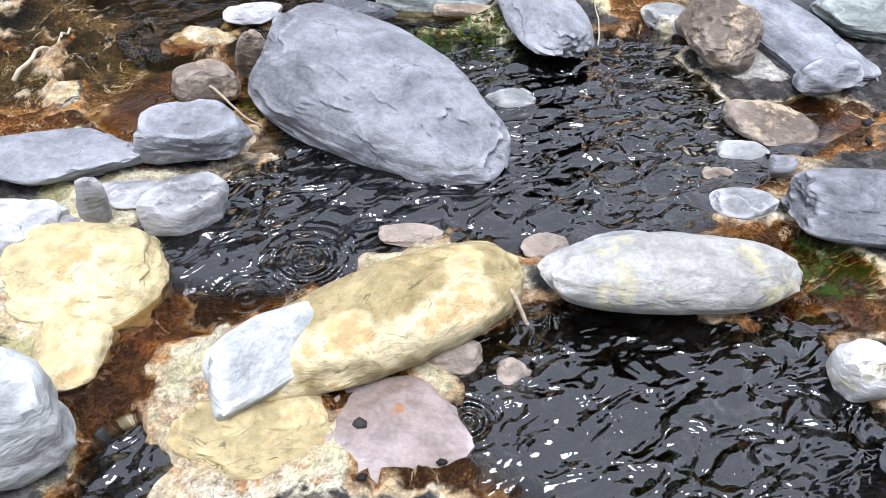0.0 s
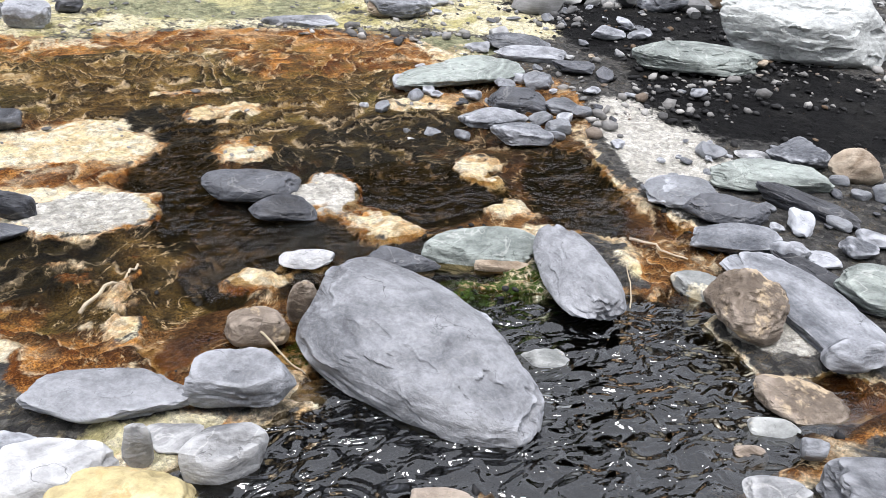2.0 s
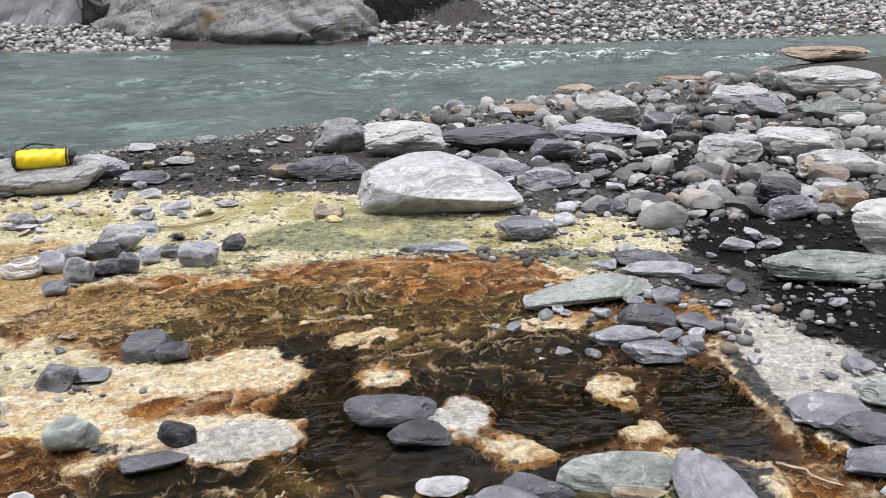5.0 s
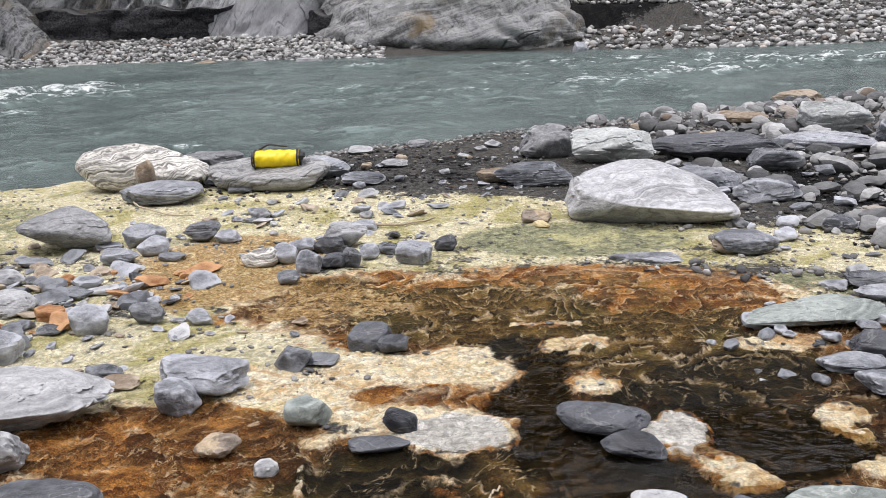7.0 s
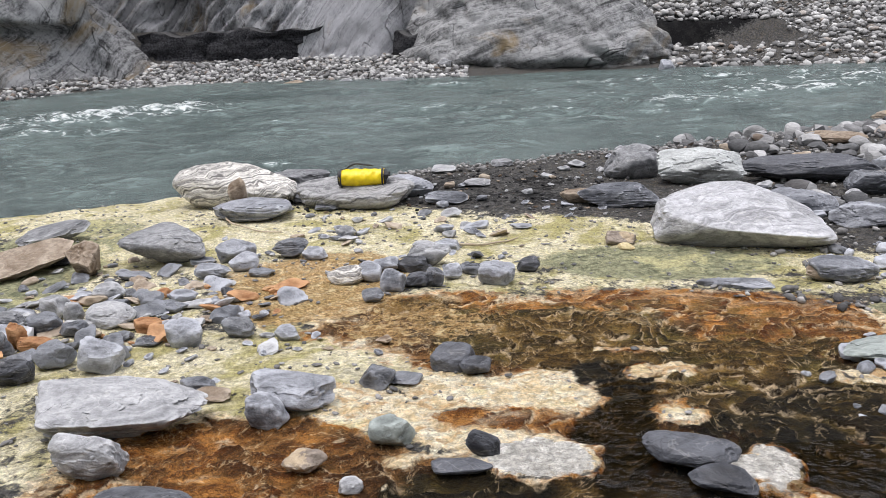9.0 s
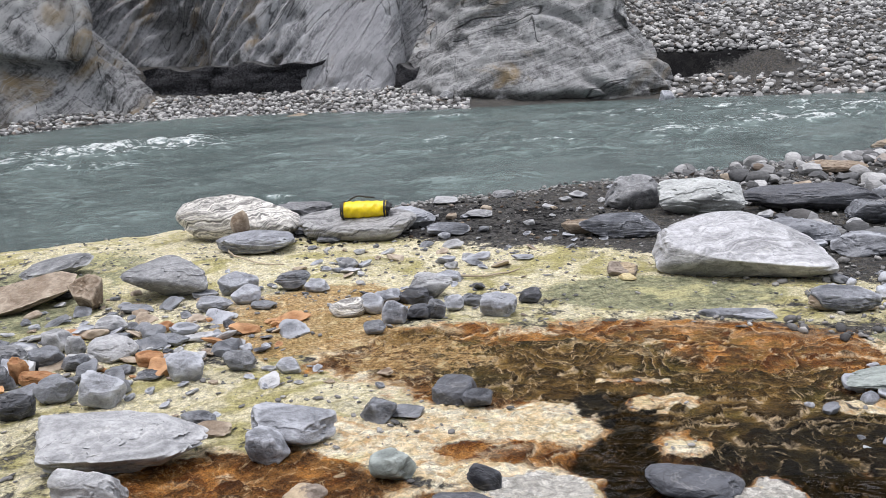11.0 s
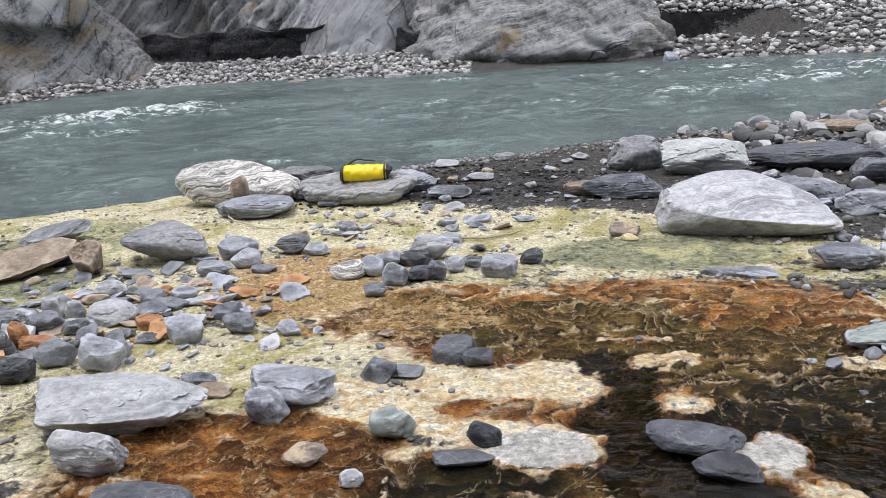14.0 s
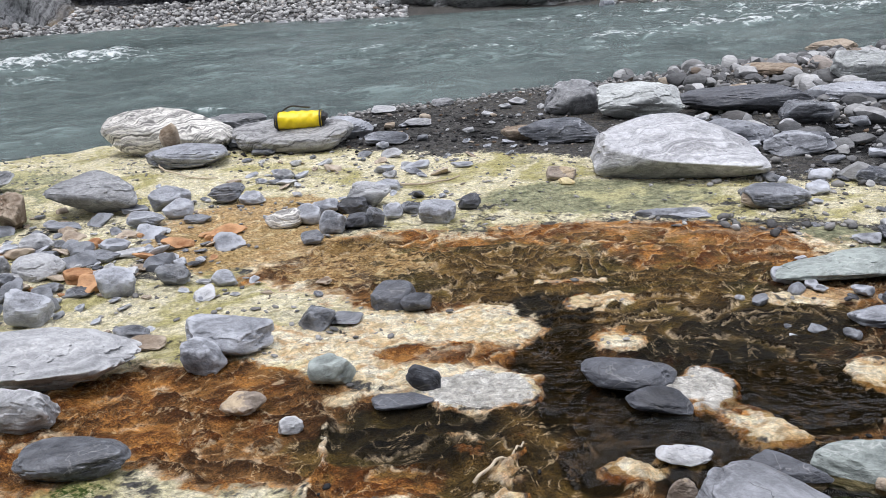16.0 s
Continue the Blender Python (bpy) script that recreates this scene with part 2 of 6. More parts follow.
pool(2.30, 1.07, 0.27, 0.20, -24, 0.7)
pool(1.76, 0.54, 0.17, 0.19, -27, 0.9)
zone("dark", 1.60, 1.49, 0.78, 0.56, -25, 1)
zone("dark", 0.75, 1.47, 0.39, 0.24, -26, 1)
zone("dark", 1.21, 0.51, 0.50, 0.29, -32, 1)
zone("dark", 1.29, 2.73, 0.37, 0.28, -28, 0.9)
zone("dark", 2.54, 2.69, 0.25, 0.58, -27, 0.9)
zone("dark", 0.90, 3.80, 0.18, 0.82, -23, 0.9)
zone("dark", 2.23, 3.54, 0.92, 0.50, -24, 0.55)
zone("dark", 0.90, 3.58, 0.17, 0.69, -13, 0.8)
zone("dark", 0.06, 2.97, 0.49, 0.30, -11, 0.6)
zone("dark", 0.19, 0.96, 0.10, 0.10, -33, 0.9)
zone("olive", 1.15, 5.28, 1.70, 0.77, -23, 0.9)
zone("olive", 1.07, 4.23, 0.61, 0.47, -24, 0.9)
zone("olive", 0.15, 2.82, 0.61, 0.36, -11, 0.9)
zone("olive", 0.31, 2.82, 0.41, 0.44, -28, 0.9)
zone("orange", 1.68, 5.68, 1.01, 0.27, -14, 0.9)
zone("orange", 2.19, 5.10, 0.63, 0.38, -13, 1)
zone("olive", 0.61, 5.10, 0.78, 0.60, -13, 1)
zone("olive", 1.69, 4.29, 0.77, 0.50, -13, 1)
zone("dark", 1.65, 3.77, 0.63, 0.48, -11, 0.4)
zone("tan", -1.09, 6.62, 0.88, 1.11, -15, 1)
zone("tan", -0.18, 5.39, 0.63, 0.51, -13, 0.6)
zone("orange", -1.18, 3.40, 0.79, 0.44, -12, 0.9)
zone("orange", 0.33, 3.71, 0.48, 0.16, -13, 0.8)
zone("orange", 0.22, 2.21, 0.20, 0.15, -25, 0.9)
zone("orange", 0.32, 1.32, 0.13, 0.17, -31, 0.5)
zone("sulphur", -1.80, 8.43, 3.42, 1.64, -13, 0.9)
zone("sulphur", -4.87, 10.45, 2.22, 1.52, -12, 0.9)
zone("sulphur", 0.96, 7.97, 1.52, 1.03, -13, 0.9)
zone("sulphur", 4.10, 5.85, 1.08, 0.81, -24, 0.8)
zone("sulphur", -1.71, 4.98, 1.32, 0.57, -8, 0.8)
zone("sulphur", -0.35, 4.57, 0.78, 0.43, -8, 0.8)
zone("sulphur", -1.41, 4.93, 1.31, 0.57, -14, 0.8)
zone("sulphur", -1.34, 2.78, 0.38, 0.18, -11, 0.7)
zone("sulphur", 0.30, 1.62, 0.28, 0.13, -26, 0.8)
zone("green", 1.97, 6.77, 1.07, 0.59, -11, 1)
zone("green", 3.26, 5.03, 0.30, 0.38, -23, 0.9)
zone("green", -4.31, 8.46, 1.11, 1.78, -12, 0.6)
zone("white", 3.25, 2.97, 0.22, 0.93, -27, 1)
zone("white", 2.43, 1.36, 0.20, 0.14, -28, 0.8)
zone("white", 3.43, 3.03, 0.29, 0.61, -23, 1)
zone("black", 4.71, 3.26, 0.98, 1.04, -27, 1)
zone("black", 0.74, 10.52, 1.69, 1.40, -13, 0.45)
zone("black", 4.99, 5.10, 0.72, 1.16, -24, 0.9)
zone("black", 6.03, 7.64, 1.52, 1.41, -26, 0.7)
zone("black", -1.66, 9.98, 0.93, 0.63, -12, 0.4)
zone("black", 5.73, 8.04, 1.11, 1.47, -21, 0.7)
zone("cream", 0.53, 4.04, 0.32, 0.35, -14, 1)
zone("cream", 0.38, 3.37, 0.35, 0.27, -12, 1)
zone("cream", 0.03, 3.60, 0.26, 0.21, -13, 0.8)
zone("cream", 1.19, 3.70, 0.22, 0.12, -14, 0.9)
zone("cream", 1.36, 4.32, 0.17, 0.12, -15, 0.8)
zone("cream", 1.58, 2.64, 0.10, 0.16, -13, 0.9)
zone("cream", 2.17, 3.03, 0.12, 0.14, -14, 0.9)
zone("cream", -0.32, 2.81, 0.03, 0.27, -13, 0.8)
zone("cream", 0.43, 2.56, 0.11, 0.08, -12, 0.6)
zone("cream", 1.19, 4.65, 0.22, 0.09, -15, 0.7)
zone("cream", 2.55, 4.04, 0.31, 0.15, -24, 0.8)
zone("cream", 2.08, 2.63, 0.12, 0.10, -23, 0.9)
zone("cream", -0.53, 3.97, 0.59, 0.29, -23, 0.8)
zone("cream", 1.55, 2.74, 0.15, 0.17, -28, 0.9)
zone("cream", 1.12, 2.56, 0.11, 0.07, -27, 0.8)
zone("cream", 0.46, 2.66, 0.03, 0.23, -29, 0.8)
zone("cream", 0.37, 2.40, 0.09, 0.08, -29, 0.8)
zone("cream", 0.30, 2.73, 0.10, 0.06, -29, 0.7)
zone("cream", 2.19, 3.01, 0.13, 0.18, -28, 0.9)
zone("cream", 0.93, 2.50, 0.13, 0.10, -22, 0.9)
zone("cream", 0.37, 2.36, 0.08, 0.06, -23, 0.8)
zone("cream", 0.33, 2.85, 0.22, 0.05, -23, 0.6)
zone("cream", 2.44, 1.93, 0.21, 0.20, -23, 0.7)
zone("cream", -1.43, 7.02, 0.66, 0.42, -11, 0.7)
zone("cream", 0.35, 0.88, 0.18, 0.14, -32, 0.8)
zone("white", 0.41, 3.26, 0.27, 0.20, -13, 0.8)
zone("sulphur", -0.47, 6.82, 3.43, 1.97, -10, 0.62)
zone("sulphur", -3.05, 6.30, 1.58, 2.04, -9, 0.5)
zone("sulphur", 2.01, 6.85, 2.93, 1.05, -24, 0.62)
zone("sulphur", -1.47, 4.43, 1.23, 0.78, -10, 0.7)
zone("sulphur", 0.33, 1.58, 0.45, 0.31, -31, 0.75)
zone("orange", 0.43, 0.92, 0.34, 0.22, -32, 0.5)
zone("cream", 0.19, 1.58, 0.15, 0.22, -31, 0.8)
zone("moss", 1.61, 2.09, 0.23, 0.19, -23, 1)
zone("moss", 0.99, 1.24, 0.10, 0.06, -25, 0.8)
zone("moss", 1.21, 0.38, 0.23, 0.15, -31, 0.9)
zone("moss", 1.77, 2.07, 0.26, 0.16, -29, 1)
zone("moss", 0.90, 2.00, 0.07, 0.10, -23, 0.8)
zone("moss", 1.84, 0.58, 0.13, 0.13, -31, 0.7)
zone("dark", 1.46, 2.38, 0.52, 0.28, -11, 0.9)
pool(1.46, 2.38, 0.52, 0.24, -11, 0.9)
zone("black", 6.03, 6.69, 1.39, 2.79, -25, 0.9)
pool(1.12, 0.27, 0.34, 0.18, -32, 1.0)
zone("dark", 1.12, 0.27, 0.34, 0.18, -32, 1.0)
zone("sulphur", 0.55, 1.20, 0.69, 0.55, -32, 0.75)
zone("dark", 1.78, 2.97, 0.57, 0.35, -12, 0.85)
zone("dark", 1.22, 2.58, 0.43, 0.17, -11, 0.9)
pool(1.78, 2.97, 0.57, 0.35, -12, 0.9)


pool(-0.99, 3.48, 0.66, 0.48, -12, 0.7)
pool(-0.53, 3.04, 0.58, 0.31, -12, 0.8)
pool(-1.47, 3.13, 0.42, 0.33, -11, 0.5)
pool(-0.11, 2.63, 0.36, 0.18, -11, 0.7)
zone("orange", -1.24, 3.63, 0.33, 0.28, -13, 0.9)
zone("orange", -1.44, 3.19, 0.35, 0.29, -12, 0.8)
zone("orange", -0.09, 2.60, 0.29, 0.16, -11, 0.9)
zone("orange", -1.45, 2.84, 0.22, 0.17, -11, 0.7)
zone("dark", -0.52, 3.41, 0.28, 0.28, -12, 0.3)
zone("dark", -0.83, 3.21, 0.40, 0.23, -12, 0.3)
zone("olive", 0.21, 3.05, 0.38, 0.23, -12, 1)
zone("olive", 0.46, 2.71, 0.45, 0.34, -11, 1)
zone("dark", 0.84, 3.51, 0.12, 0.67, -13, 0.9)
zone("dark", 1.24, 2.63, 0.24, 0.27, -11, 0.95)
zone("dark", 0.90, 4.14, 0.24, 0.45, -14, 0.8)
zone("moss", -1.21, 2.73, 0.16, 0.09, -11, 0.6)
zone("dark", 0.33, 2.56, 0.36, 0.20, -29, 0.4)
zone("cream", 0.06, 4.19, 0.30, 0.34, -13, 0.9)
zone("dark", 0.45, 2.67, 0.44, 0.23, -27, 0.4)
zone("olive", 0.38, 2.85, 0.48, 0.33, -27, 1)
zone("dark", 0.80, 3.32, 0.20, 0.35, -27, 0.7)
zone("olive", 1.69, 4.00, 0.95, 0.54, -26, 1)
zone("moss", 1.20, 0.37, 0.22, 0.14, -32, 1)
zone("dark", 1.11, 2.91, 0.38, 0.36, -12, 0.85)
zone("dark", 1.80, 2.91, 0.30, 0.34, -12, 0.7)
zone("dark", 1.59, 3.46, 0.54, 0.32, -13, 0.6)
zone("dark", 2.38, 3.64, 0.28, 0.24, -14, 0.6)
zone("dark", 0.83, 2.57, 0.19, 0.19, -11, 0.9)
zone("orange", 1.80, 5.64, 1.40, 0.39, -17, 0.6)
zone("orange", 0.46, 5.84, 0.58, 0.33, -16, 0.55)
zone("orange", 2.71, 4.96, 0.26, 0.37, -16, 1)
zone("green", -3.81, 7.05, 0.53, 0.91, -11, 0.9)
zone("white", 1.38, 3.05, 0.17, 0.21, -22, 1)
zone("cream", 1.22, 4.26, 0.13, 0.16, -15, 0.8)
zone("cream", 1.21, 3.76, 0.12, 0.17, -14, 0.8)


def pool_depth(x, y):
    wx = x + 0.12 * fbm(x * 2.6, y * 2.6, 0, 21, 3) + 0.08 * fbm(x * 8, y * 9, 0, 22, 4, 0.6)
    wy = y + 0.12 * fbm(x * 2.6, y * 2.6, 0, 31, 3) + 0.08 * fbm(x * 8, y * 9, 0, 32, 4, 0.6)
    return np.clip(field(POOLS, wx, wy, 0.35) - 0.95 * field(ZONES["cream"], wx, wy, 0.55) - field(ZONES["white"], wx, wy, 0.5), 0, 1)


def terrace(x, y):
    """A field whose whole numbers are the rims of the mineral terraces."""
    x, y = np.asarray(x, float), np.asarray(y, float)
    return 3.0 * y + 0.7 * x + 3.6 * fbm(x * 1.1, y * 1.6, 0, 141, 3) + 1.2 * fbm(x * 3.2, y * 4.2, 0, 145, 3)


def ground_height(x, y):
    x, y = np.broadcast_arrays(np.asarray(x, float), np.asarray(y, float))
    z = beach(x, y)
    d = pool_depth(x, y)
    near = smooth(14, 8, y)
    step = terrace(x, y) % 1
    z = z + near * (0.018 * fbm(x * 1.1, y * 1.1, 0, 51, 3) + 0.012 * fbm(x * 9, y * 9, 0, 52, 3) + 0.006 * vnoise(x * 34, y * 34, 0, 54))
    z = z - (0.034 + 0.075 * field(ZONES["dark"], x, y, 0.5) * smooth(4.2, 2.6, y)) * d
    z = z + smooth(0.05, 0.4, d) * smooth(8, 6, y) * (0.022 * (smooth(0, 1, step) - 0.5) * smooth(1.0, 0.93, step) + 0.008 * smooth(0.82, 0.92, step) * smooth(1.0, 0.94, step))
    river = smooth(0, 1.2, y - near_shore(x))
    far = far_bank(x, y)
    mid = y > near_shore(x) + 3
    z = np.where(mid, np.maximum(np.minimum(z, WATER - 0.6), far), z)
    z = z + river * 0.05 * fbm(x * 1.7, y * 1.7, 0, 55, 3)
    return z


def grid_mesh(name, xs, ys, height, fields=(), keep=None):
    X, Y = np.meshgrid(xs, ys)
    Z = height(X, Y)
    co = np.stack([X, Y, Z], -1).reshape(-1, 3)
    nx, ny = len(xs), len(ys)
    a = (np.arange(ny - 1)[:, None] * nx + np.arange(nx - 1)[None]).reshape(-1)
    quads = np.stack([a, a + 1, a + nx + 1, a + nx], -1)
    if keep is not None:
        k = keep(X, Y, Z).reshape(-1)
        quads = quads[k[quads].any(1)]
        used = np.unique(quads)
        remap = np.zeros(len(co), np.int64)
        remap[used] = np.arange(len(used))
        co, quads = co[used], remap[quads]
    me = bpy.data.meshes.new(name)
    me.vertices.add(len(co))
    me.vertices.foreach_set("co", co.reshape(-1))
    me.loops.add(quads.size)
    me.loops.foreach_set("vertex_index", quads.reshape(-1).astype(np.int32))
    me.polygons.add(len(quads))
    me.polygons.foreach_set("loop_start", (np.arange(len(quads)) * 4).astype(np.int32))
    me.update(calc_edges=True)
    me.polygons.foreach_set("use_smooth", np.ones(len(quads), bool))
    for key, func in fields:
        at = me.attributes.new(key, "FLOAT", "POINT")
        at.data.foreach_set("value", func(co[:, 0], co[:, 1]).astype(np.float32))
    return me


def steps(*runs):
    """Coordinates from stretches of (start, end, spacing)."""
    out = []
    for a, b, s in runs:
        out.extend(np.arange(a, b - 1e-6, s))
    out.append(runs[-1][1])
    return np.array(out)


zone("sulphur", -2.6, 4.2, 3.6, 4.6, 0, 0.56)
zone("black", 11.5, 34.2, 3.2, 1.3, 0, 1.0)
zone("black", -1.0, 35.5, 1.6, 1.5, 0, 0.9)


def ground_material():
    """Mineral ground: dark gravel, flaky sulphur crust, and brown terraces with pale lacy rims inside the basins."""
    m = Mat("spring_ground")
    co = m.place()
    n1 = m.noise(co, 2.3, 6, 0.62, 0.6)
    n2 = m.noise(co, 9.0, 6, 0.65, 0.8)
    n3 = m.noise(co, 42.0, 5, 0.7, 0.3)
    n4 = m.noise(co, 150.0, 3, 0.7)
    wob = m.math("ADD", m.math("MULTIPLY", m.math("SUBTRACT", n1, 0.5), 1.0), m.math("MULTIPLY", m.math("SUBTRACT", n2, 0.5), 0.9))
    wob = m.math("ADD", wob, m.math("MULTIPLY", m.math("SUBTRACT", n3, 0.5), 0.35))

    def cover(name, lo=0.42, hi=0.58):
        return m.math("MULTIPLY", m.band(m.math("ADD", m.attr(name), wob), lo, hi), m.band(m.attr(name), 0.0, 0.12))

    basin = m.attr("depth")
    # sheets of crust that break off in thin layers
    sheet = m.math("FRACT", m.math("ADD", m.math("MULTIPLY", m.noise(m.stretch(co, 1.0, 1.6, 1.0), 2.6, 7, 0.6, 0.4), 13.0), m.math("MULTIPLY", n3, 0.5)))
    lip = m.band(sheet, 0.0, 0.09, 1.0, 0.0)
    plate = m.band(m.math("ABSOLUTE", m.math("SUBTRACT", m.noise(m.stretch(co, 1.0, 1.5, 1.0), 7.0, 6, 0.68, 0.7), 0.5)), 0.0, 0.022, 1.0, 0.0)
    v = m.n("TexVoronoi", Vector=co, Scale=26.0)
    speck = m.n("SeparateColor", Color=v.outputs["Color"]).outputs[0]
    gravel = m.mix(speck, (0.03, 0.03, 0.032), (0.16, 0.155, 0.145))
    gravel = m.mix(m.band(n3, 0.35, 0.7), gravel, (0.055, 0.055, 0.055))
    sulphur = m.mix(m.band(n2, 0.34, 0.64), (0.60, 0.54, 0.32), (0.88, 0.82, 0.62))
    sulphur = m.mix(m.band(m.noise(co, 1.3, 5, 0.6, 0.8), 0.48, 0.62), sulphur, m.mix(n2, (0.36, 0.33, 0.12), (0.60, 0.54, 0.28)))
    sulphur = m.mix(m.band(n1, 0.57, 0.72, 0.0, 0.75), sulphur, m.mix(n3, (0.26, 0.25, 0.18), (0.46, 0.43, 0.30)))
    cream = m.mix(m.band(n2, 0.36, 0.66), (0.74, 0.58, 0.34), (0.94, 0.88, 0.70))
    cream = m.mix(m.band(n1, 0.52, 0.66, 0.0, 0.6), cream, (0.72, 0.65, 0.34))
    cream = m.mix(m.band(n3, 0.58, 0.74, 0.0, 0.75), cream, (0.50, 0.31, 0.14))
    cream = m.mix(m.band(m.noise(co, 4.6, 6, 0.66, 1.0), 0.52, 0.64, 0.0, 0.8), cream, m.mix(n3, (0.42, 0.20, 0.05), (0.72, 0.50, 0.26)))
    tan = m.mix(m.band(n3, 0.36, 0.64), (0.26, 0.14, 0.045), (0.60, 0.41, 0.19))
    tan = m.mix(m.band(n2, 0.52, 0.66), tan, (0.68, 0.55, 0.31))
    tan = m.mix(m.band(n1, 0.56, 0.66, 0.0, 0.8), tan, m.mix(n3, (0.10, 0.055, 0.012), (0.34, 0.20, 0.06)))
    green = m.mix(m.band(n2, 0.36, 0.62), (0.17, 0.18, 0.11), (0.40, 0.40, 0.25))
    green = m.mix(m.band(n1, 0.5, 0.62, 0.0, 0.8), green, (0.60, 0.56, 0.30))
    white = m.mix(m.band(n2, 0.36, 0.66), (0.50, 0.48, 0.43), (0.78, 0.76, 0.71))
    black = m.mix(m.band(n3, 0.35, 0.7), (0.002, 0.002, 0.0024), (0.010, 0.010, 0.011))
    black = m.mix(m.band(n1, 0.48, 0.62), black, (0.016, 0.0158, 0.0155))
    color = gravel
    color = m.mix(cover("sulphur"), color, sulphur)
    color = m.mix(cover("green"), color, green)
    color = m.mix(cover("cream", 0.28, 0.5), color, cream)
    color = m.mix(cover("white"), color, white)
    broken = m.math("MULTIPLY", m.band(m.attr("black"), 0.2, 0.7, 1.0, 0.0), m.band(n2, 0.42, 0.6))
    color = m.mix(m.math("MULTIPLY", lip, m.math("MULTIPLY", broken, 0.75)), color, m.mix(n3, (0.16, 0.13, 0.07), (0.34, 0.29, 0.16)))
    color = m.mix(m.math("MULTIPLY", plate, m.math("MULTIPLY", broken, 0.6)), color, (0.20, 0.15, 0.09))
    color = m.mix(cover("black"), color, black)
    # terraces: each basin is deep against the rim beyond it and shoals towards the one before it
    step = m.math("FRACT", m.math("ADD", m.attr("step"), m.math("ADD", m.math("MULTIPLY", m.math("SUBTRACT", n2, 0.5), 0.45), m.math("MULTIPLY", m.math("SUBTRACT", n3, 0.5), 0.2))))
    depth = m.math("ADD", basin, m.math("MULTIPLY", wob, 0.65))
    inside = m.band(depth, 0.2, 0.36)
    shore = m.math("MULTIPLY", m.band(depth, 0.0, 0.16), m.band(basin, 0.0, 0.06))
    grain = m.math("ADD", m.math("MULTIPLY", n4, 0.55), m.math("MULTIPLY", n3, 0.45))
    shoal = m.math("ADD", m.band(step, 0.0, 0.9, 0.78, 0.26), m.math("ADD", m.math("MULTIPLY", m.math("SUBTRACT", n1, 0.5), 0.9), m.math("MULTIPLY", m.math("SUBTRACT", n2, 0.5), 1.0)))
    shoal = m.math("ADD", shoal, m.math("MULTIPLY", m.math("SUBTRACT", grain, 0.5), 3.6))
    shoal = m.band(shoal, 0.1, 1.15)
    orange = m.mix(shoal, (0.105, 0.032, 0.006), (0.54, 0.25, 0.065))
    brown = m.mix(shoal, (0.035, 0.013, 0.003), (0.27, 0.135, 0.045))
    olive = m.mix(shoal, (0.018, 0.013, 0.0025), (0.225, 0.165, 0.04))
    deep = m.mix(shoal, (0.002, 0.0016, 0.0009), (0.034, 0.025, 0.009))
    color = m.mix(shore, color, m.mix(m.band(n1, 0.4, 0.6), cream, orange))
    color = m.mix(m.math("MULTIPLY", cover("orange"), m.band(n1, 0.42, 0.56, 1.0, 0.35)), color, orange)
    under = m.mix(m.math("MULTIPLY", cover("olive"), m.band(n1, 0.36, 0.56, 0.95, 0.5)), brown, olive)
    under = m.mix(m.math("MULTIPLY", cover("orange", 0.36, 0.62), m.band(m.noise(co, 3.1, 5, 0.6, 0.7), 0.44, 0.56, 1.0, 0.25)), under, orange)
    under = m.mix(m.band(m.math("ADD", m.attr("dark"), m.math("MULTIPLY", wob, 0.8)), 0.3, 0.62), under, deep)
    color = m.mix(inside, color, under)
    color = m.mix(m.math("MULTIPLY", cover("tan"), 0.85), color, tan)
    moss = m.math("MULTIPLY", cover("moss"), m.band(n3, 0.38, 0.55))
    color = m.mix(moss, color, m.mix(n4, (0.008, 0.030, 0.004), (0.09, 0.15, 0.022)))
    # lace of pale mineral on the rims
    edge = m.math("MAXIMUM", m.band(step, 0.0, 0.16, 1.0, 0.0), m.band(step, 0.92, 1.0))
    lace = m.math("MULTIPLY", m.math("MULTIPLY", edge, m.band(m.noise(co, 19.0, 5, 0.7, 0.5), 0.40, 0.56)), m.band(basin, 0.03, 0.15))
    lace = m.math("MULTIPLY", lace, m.band(m.attr("dark"), 0.3, 0.85, 1.0, 0.15))
    lace = m.math("MULTIPLY", lace, m.band(m.noise(co, 1.7, 4, 0.6), 0.36, 0.54, 0.4, 1.0))
    color = m.mix(m.math("MULTIPLY", lace, 0.85), color, m.mix(n3, (0.44, 0.25, 0.10), (0.88, 0.78, 0.58)))
    crack = m.math("ABSOLUTE", m.math("SUBTRACT", m.noise(co, 3.4, 6, 0.65, 1.2), 0.5))
    veil = m.math("MULTIPLY", m.band(crack, 0.0, 0.016, 1.0, 0.0), m.math("MULTIPLY", m.band(basin, 0.05, 0.3), m.band(n2, 0.44, 0.58)))
    color = m.mix(m.math("MULTIPLY", veil, m.band(m.attr("dark"), 0.3, 0.9, 0.75, 0.25)), color, (0.66, 0.50, 0.30))
    color = m.mul(0.65, color, m.grey(m.band(m.noise(co, 24.0, 6, 0.75, 0.6), 0.34, 0.64, 0.4, 1.35)))
    color = m.mul(0.35, color, m.grey(m.band(n4, 0.28, 0.72, 0.5, 1.5)))
    rough = m.band(basin, 0.1, 0.4, 0.85, 0.55)
    normal = m.bump(n2, 0.7, 0.06)
    normal = m.bump(sheet, 0.55, 0.022, normal)
    normal = m.bump(plate, -0.7, 0.012, normal)
    normal = m.bump(lace, 0.8, 0.02, normal)
    normal = m.bump(n3, 0.9, 0.022, normal)
    normal = m.bump(n4, 0.8, 0.006, normal)
    return m.finish(color, rough, normal, Specular_IOR_Level=0.12)


